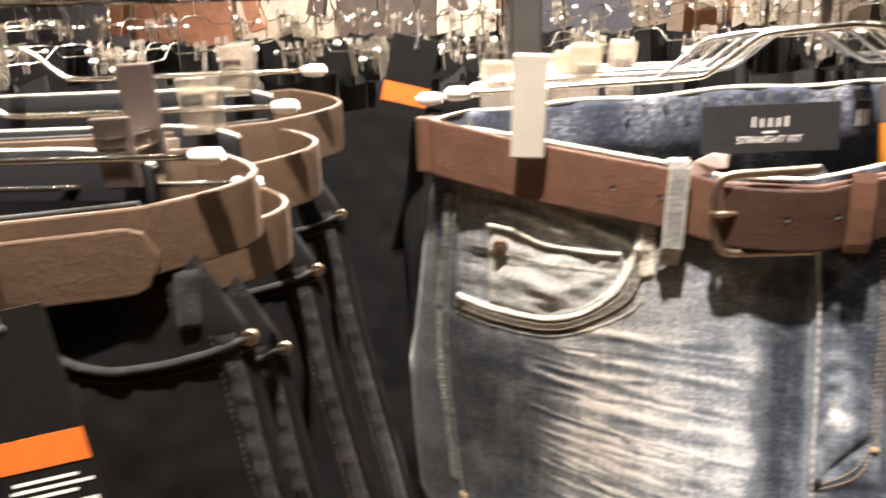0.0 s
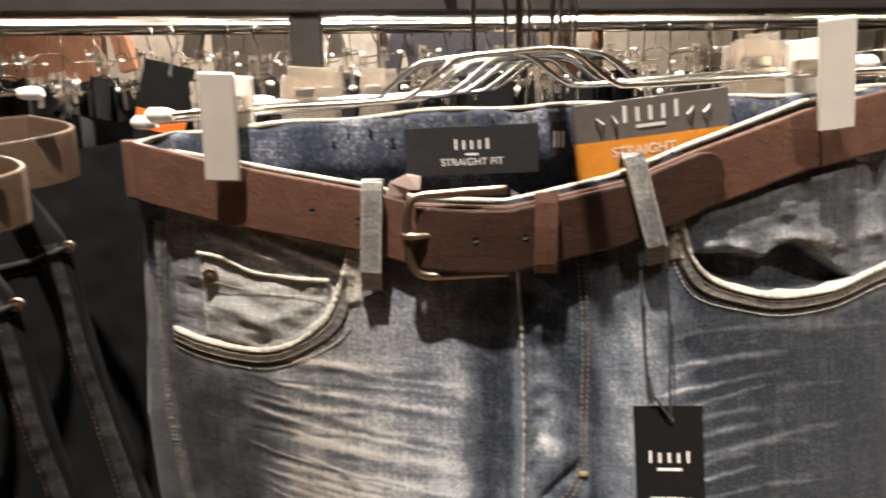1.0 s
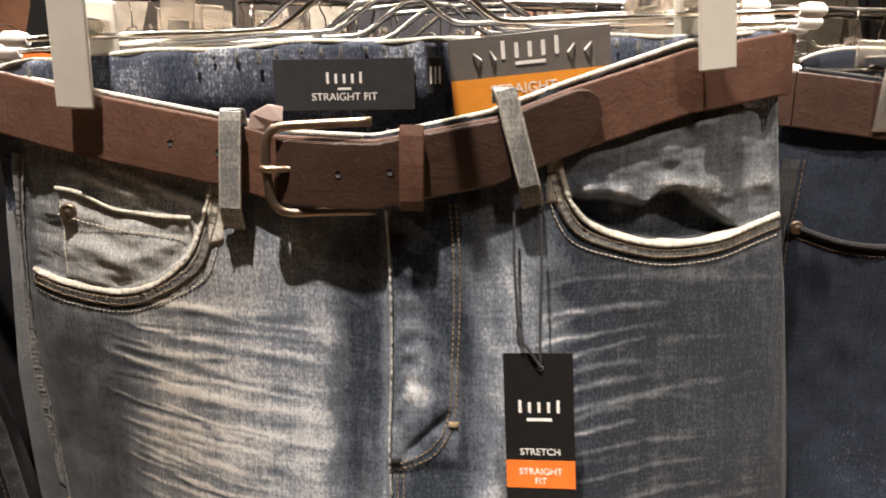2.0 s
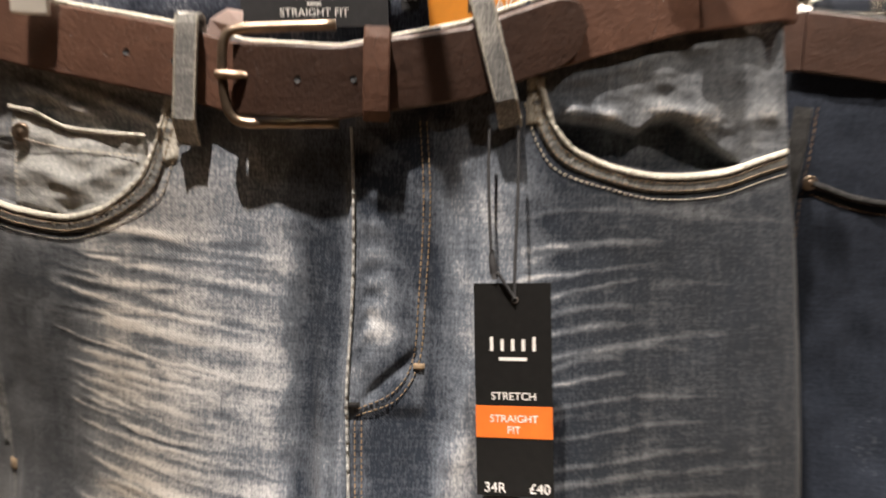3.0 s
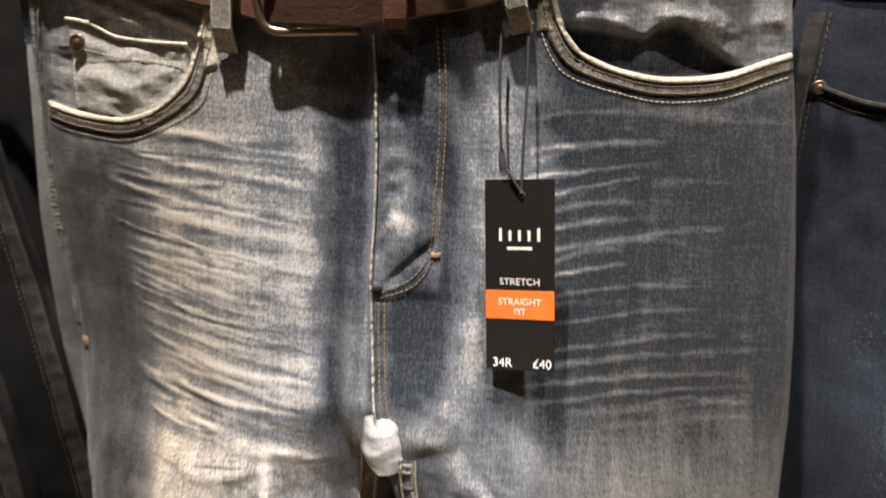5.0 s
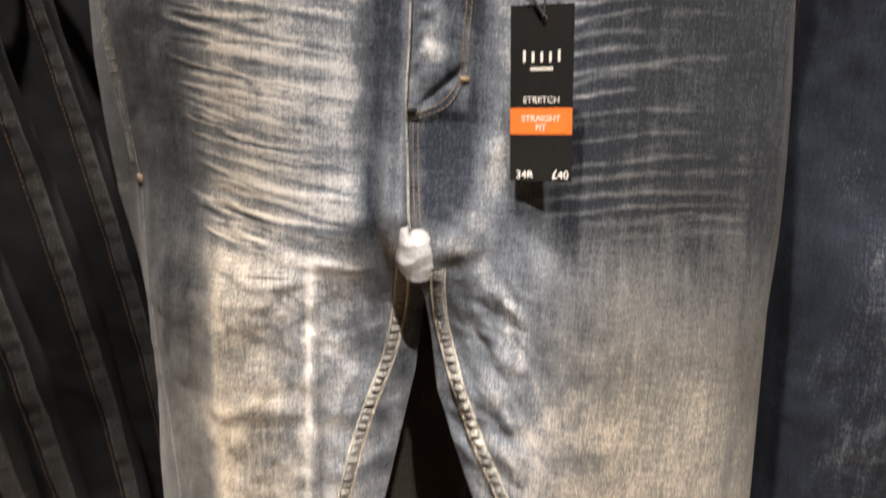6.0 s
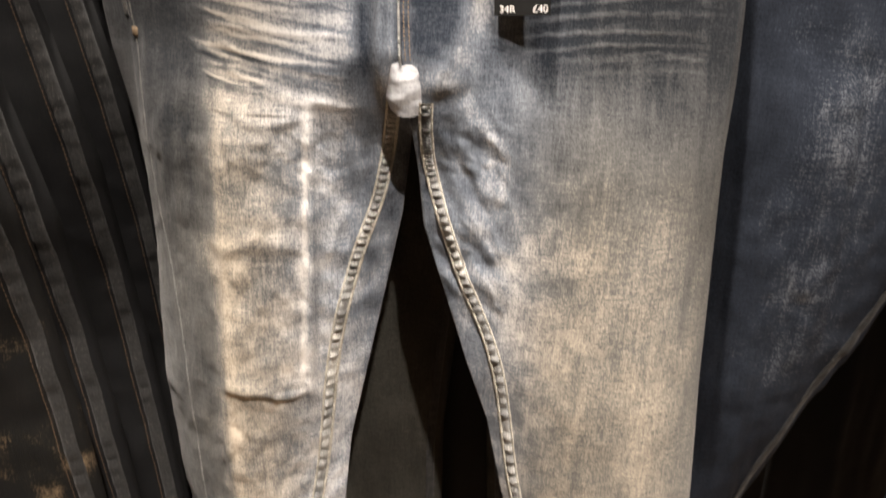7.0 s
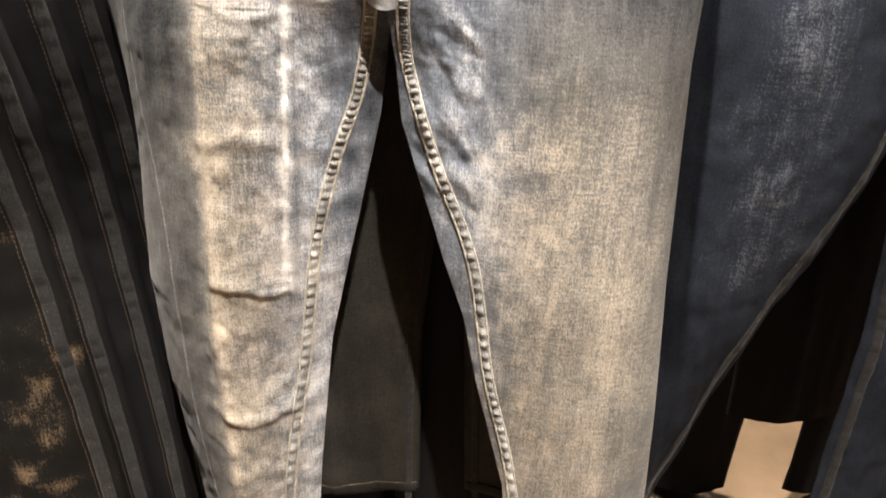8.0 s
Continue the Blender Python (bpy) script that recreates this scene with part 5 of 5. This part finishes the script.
part("card", box_bm(-0.06, 0.09, -0.0004, 0.0004, -0.05, 0, 0.0002), M_CARD, lt)
bar_part("yellow_edge", -0.06, 0.09, -0.006, 0.0, -0.0007, lt, M_YELLOW, "yellow printed edge")
# jeans queued behind on the same arm
for k in range(5):
    other_jeans(MAIN @ pose(0.01 + (0.05, -0.055, 0.02, -0.08, 0.06)[k], 0.085 + 0.045 * k, -0.035 if k == 0 else -0.005, 0, 0, (2, -3, 1, 4, -2)[k]), "dark denim jeans queued behind on the rack arm", SS if k == 0 else SP, (M_CHAR, M_DARK, M_NAVY, M_DARK, M_DARK)[k], dark_dye, k == 0, cols=36, rows=90)
for k in range(8):
    hanger(MAIN @ pose(0.006 * k + 0.004 * (k % 3), 0.022 + 0.026 * k, -0.001 + 0.002 * (k % 2), 0, (-1.2, 0.8, -0.5, 1.0)[k % 4], (-2, 1, 3, -1)[k % 4]), "chrome wire hanger with frosted clips queued on the rack arm", clips=((-0.185 + 0.008 * (k % 3), 3, 0.0), (0.17 + 0.006 * (k % 2), -3, 0.0)), clip_y=0.012, clip=M_CLEAR)

other_jeans(pose(0.955, 0.72, 0.0, 0, 0, 4), "black denim jeans hanging behind the navy pair", SS, M_DARK, dark_dye, False, cols=30, rows=80)
other_jeans(pose(0.88, 0.80, 0.0, 0, 0, -6), "black denim jeans hanging behind the navy pair", SP, M_DARK, dark_dye, False, cols=30, rows=80)

# ---- rack ----
rack = new("clothes_rack")
tagged(rack, "dark painted steel clothes rack with chrome arms", "rack")
part("beam", box_bm(-1.8, 2.2, 0.88, 0.92, 1.288, 1.36, 0.003), M_STEEL, rack)
part("post", box_bm(0.082, 0.114, 0.884, 0.916, 0.0, 1.287, 0.003), M_STEEL, rack)
for x in (0.24, -0.335, 0.77):
    put("arm", tube_mesh("arm", [(x, 0.46, 1.315), (x, 0.6, 1.315), (x, 0.88, 1.315)], 0.006, M_CHROME), rack, "chrome arm")


# ---- racks further back ----
def far_rack(y, x0, x1, z, count, seed):
    rnd = random.Random(seed)
    r = new("clothes_rack")
    tagged(r, "chrome hanging rail full of dark trousers further back", "rack")
    put("rail", tube_mesh("rail", [(x0, y, z), ((x0 + x1) / 2, y, z), (x1, y, z)], 0.0125, M_CHROME, 12), r)
    for x in (x0 + 0.02, x1 - 0.02):
        put("upright", tube_mesh("upright", [(x, y, 0.0), (x, y, z - 0.013)], 0.0125, M_CHROME, 10), r)
    src_h = src_j = None
    for k in range(count):
        x = x0 + 0.08 + (x1 - x0 - 0.16) * (k + rnd.uniform(-0.3, 0.3)) / count
        m = pose(x, y, z - 1.322, 0, rnd.uniform(-2, 2), rnd.choice((-1, 1)) * rnd.uniform(48, 80))
        if src_h is None:
            src_h = hanger(m, "chrome wire hanger with frosted clips on a far rail", clips=((-0.17, 3, 0.0), (0.16, -3, 0.0)), clip_y=0.01, clip=M_CLEAR)
            src_j = other_jeans(m @ pose(0, 0, -0.012), "dark trousers hanging on a far rail", SP, M_DARK, dark_dye, False, cols=16, rows=30)
        else:
            copy_thing(src_h, m)
            copy_thing(src_j, m @ pose(0, 0, -0.012))


far_rack(1.62, -1.6, 2.0, 1.325, 46, 3)
far_rack(2.5, -2.2, 2.8, 1.40, 44, 4)


# ---- things far back ----
def garment(x, y, z, w, h, material, label):
    """A shirt on a far rail: shoulders, body and two sleeves."""
    th = new("shirt")
    th.matrix_world = pose(x, y, z, 0, 0, 12 * math.sin(x * 7))
    tagged(th, label, "shirt", "shirts on far rails")
    for name, pts in (("body", [(-0.24, 0.0), (-0.07, 0.06), (0.07, 0.06), (0.24, 0.0), (0.22, -0.6), (-0.22, -0.6)]), ("sleeve", [(-0.24, 0.0), (-0.22, -0.12), (-0.30, -0.5), (-0.37, -0.48)]), ("sleeve", [(0.24, 0.0), (0.37, -0.48), (0.30, -0.5), (0.22, -0.12)])):
        n = len(pts)
        v = [(px * w, -0.03, pz * h) for px, pz in pts] + [(px * w, 0.03, pz * h) for px, pz in pts]
        f = [tuple(range(n)), tuple(reversed(range(n, 2 * n)))] + [(k, k + n, (k + 1) % n + n, (k + 1) % n) for k in range(n)]
        put(name, mesh_of(name, v, f, material, False), th)
    return th


M_SHIRTS = [plain("far_cloth", c, 0.85, 0.0, 0.2, 20) for c in ((0.3, 0.26, 0.21), (0.24, 0.11, 0.06), (0.15, 0.11, 0.08), (0.04, 0.04, 0.05), (0.34, 0.31, 0.26), (0.07, 0.055, 0.045))]
SHIRT_WORDS = ("cream", "rust brown", "tan", "charcoal", "off-white", "dark brown")
for k in range(22):
    i = (k * 5 + k // 4) % 6
    garment(-2.6 + 0.27 * k, 3.3 + 0.25 * (k % 3), 1.72 + 0.05 * (k % 2), 0.9, 0.9, M_SHIRTS[i], SHIRT_WORDS[i] + " shirt hanging on a far display rail")
far_rail = new("clothes_rack")
tagged(far_rail, "chrome rails with shirts at the far end of the shop", "rack")
for y in (3.3, 3.55, 3.8):
    put("rail", tube_mesh("rail", [(-3.2, y, 1.79), (0.3, y, 1.79), (3.8, y, 1.79)], 0.012, M_CHROME, 10), far_rail)
    for x in (-3.2, 0.3, 3.8):
        put("upright", tube_mesh("upright", [(x, y, 0), (x, y, 1.778)], 0.012, M_CHROME, 8), far_rail)
# unseen spot, added to brighten the far shirts
spot("ceiling_spot", (0.3, 2.9, 3.02), (0.3, 3.6, 1.4), 700, 110, 0.8, 0.06)

for ob in bpy.data.objects:
    if ob.name.startswith("stitching"):
        tagged(ob, kind="stuff")
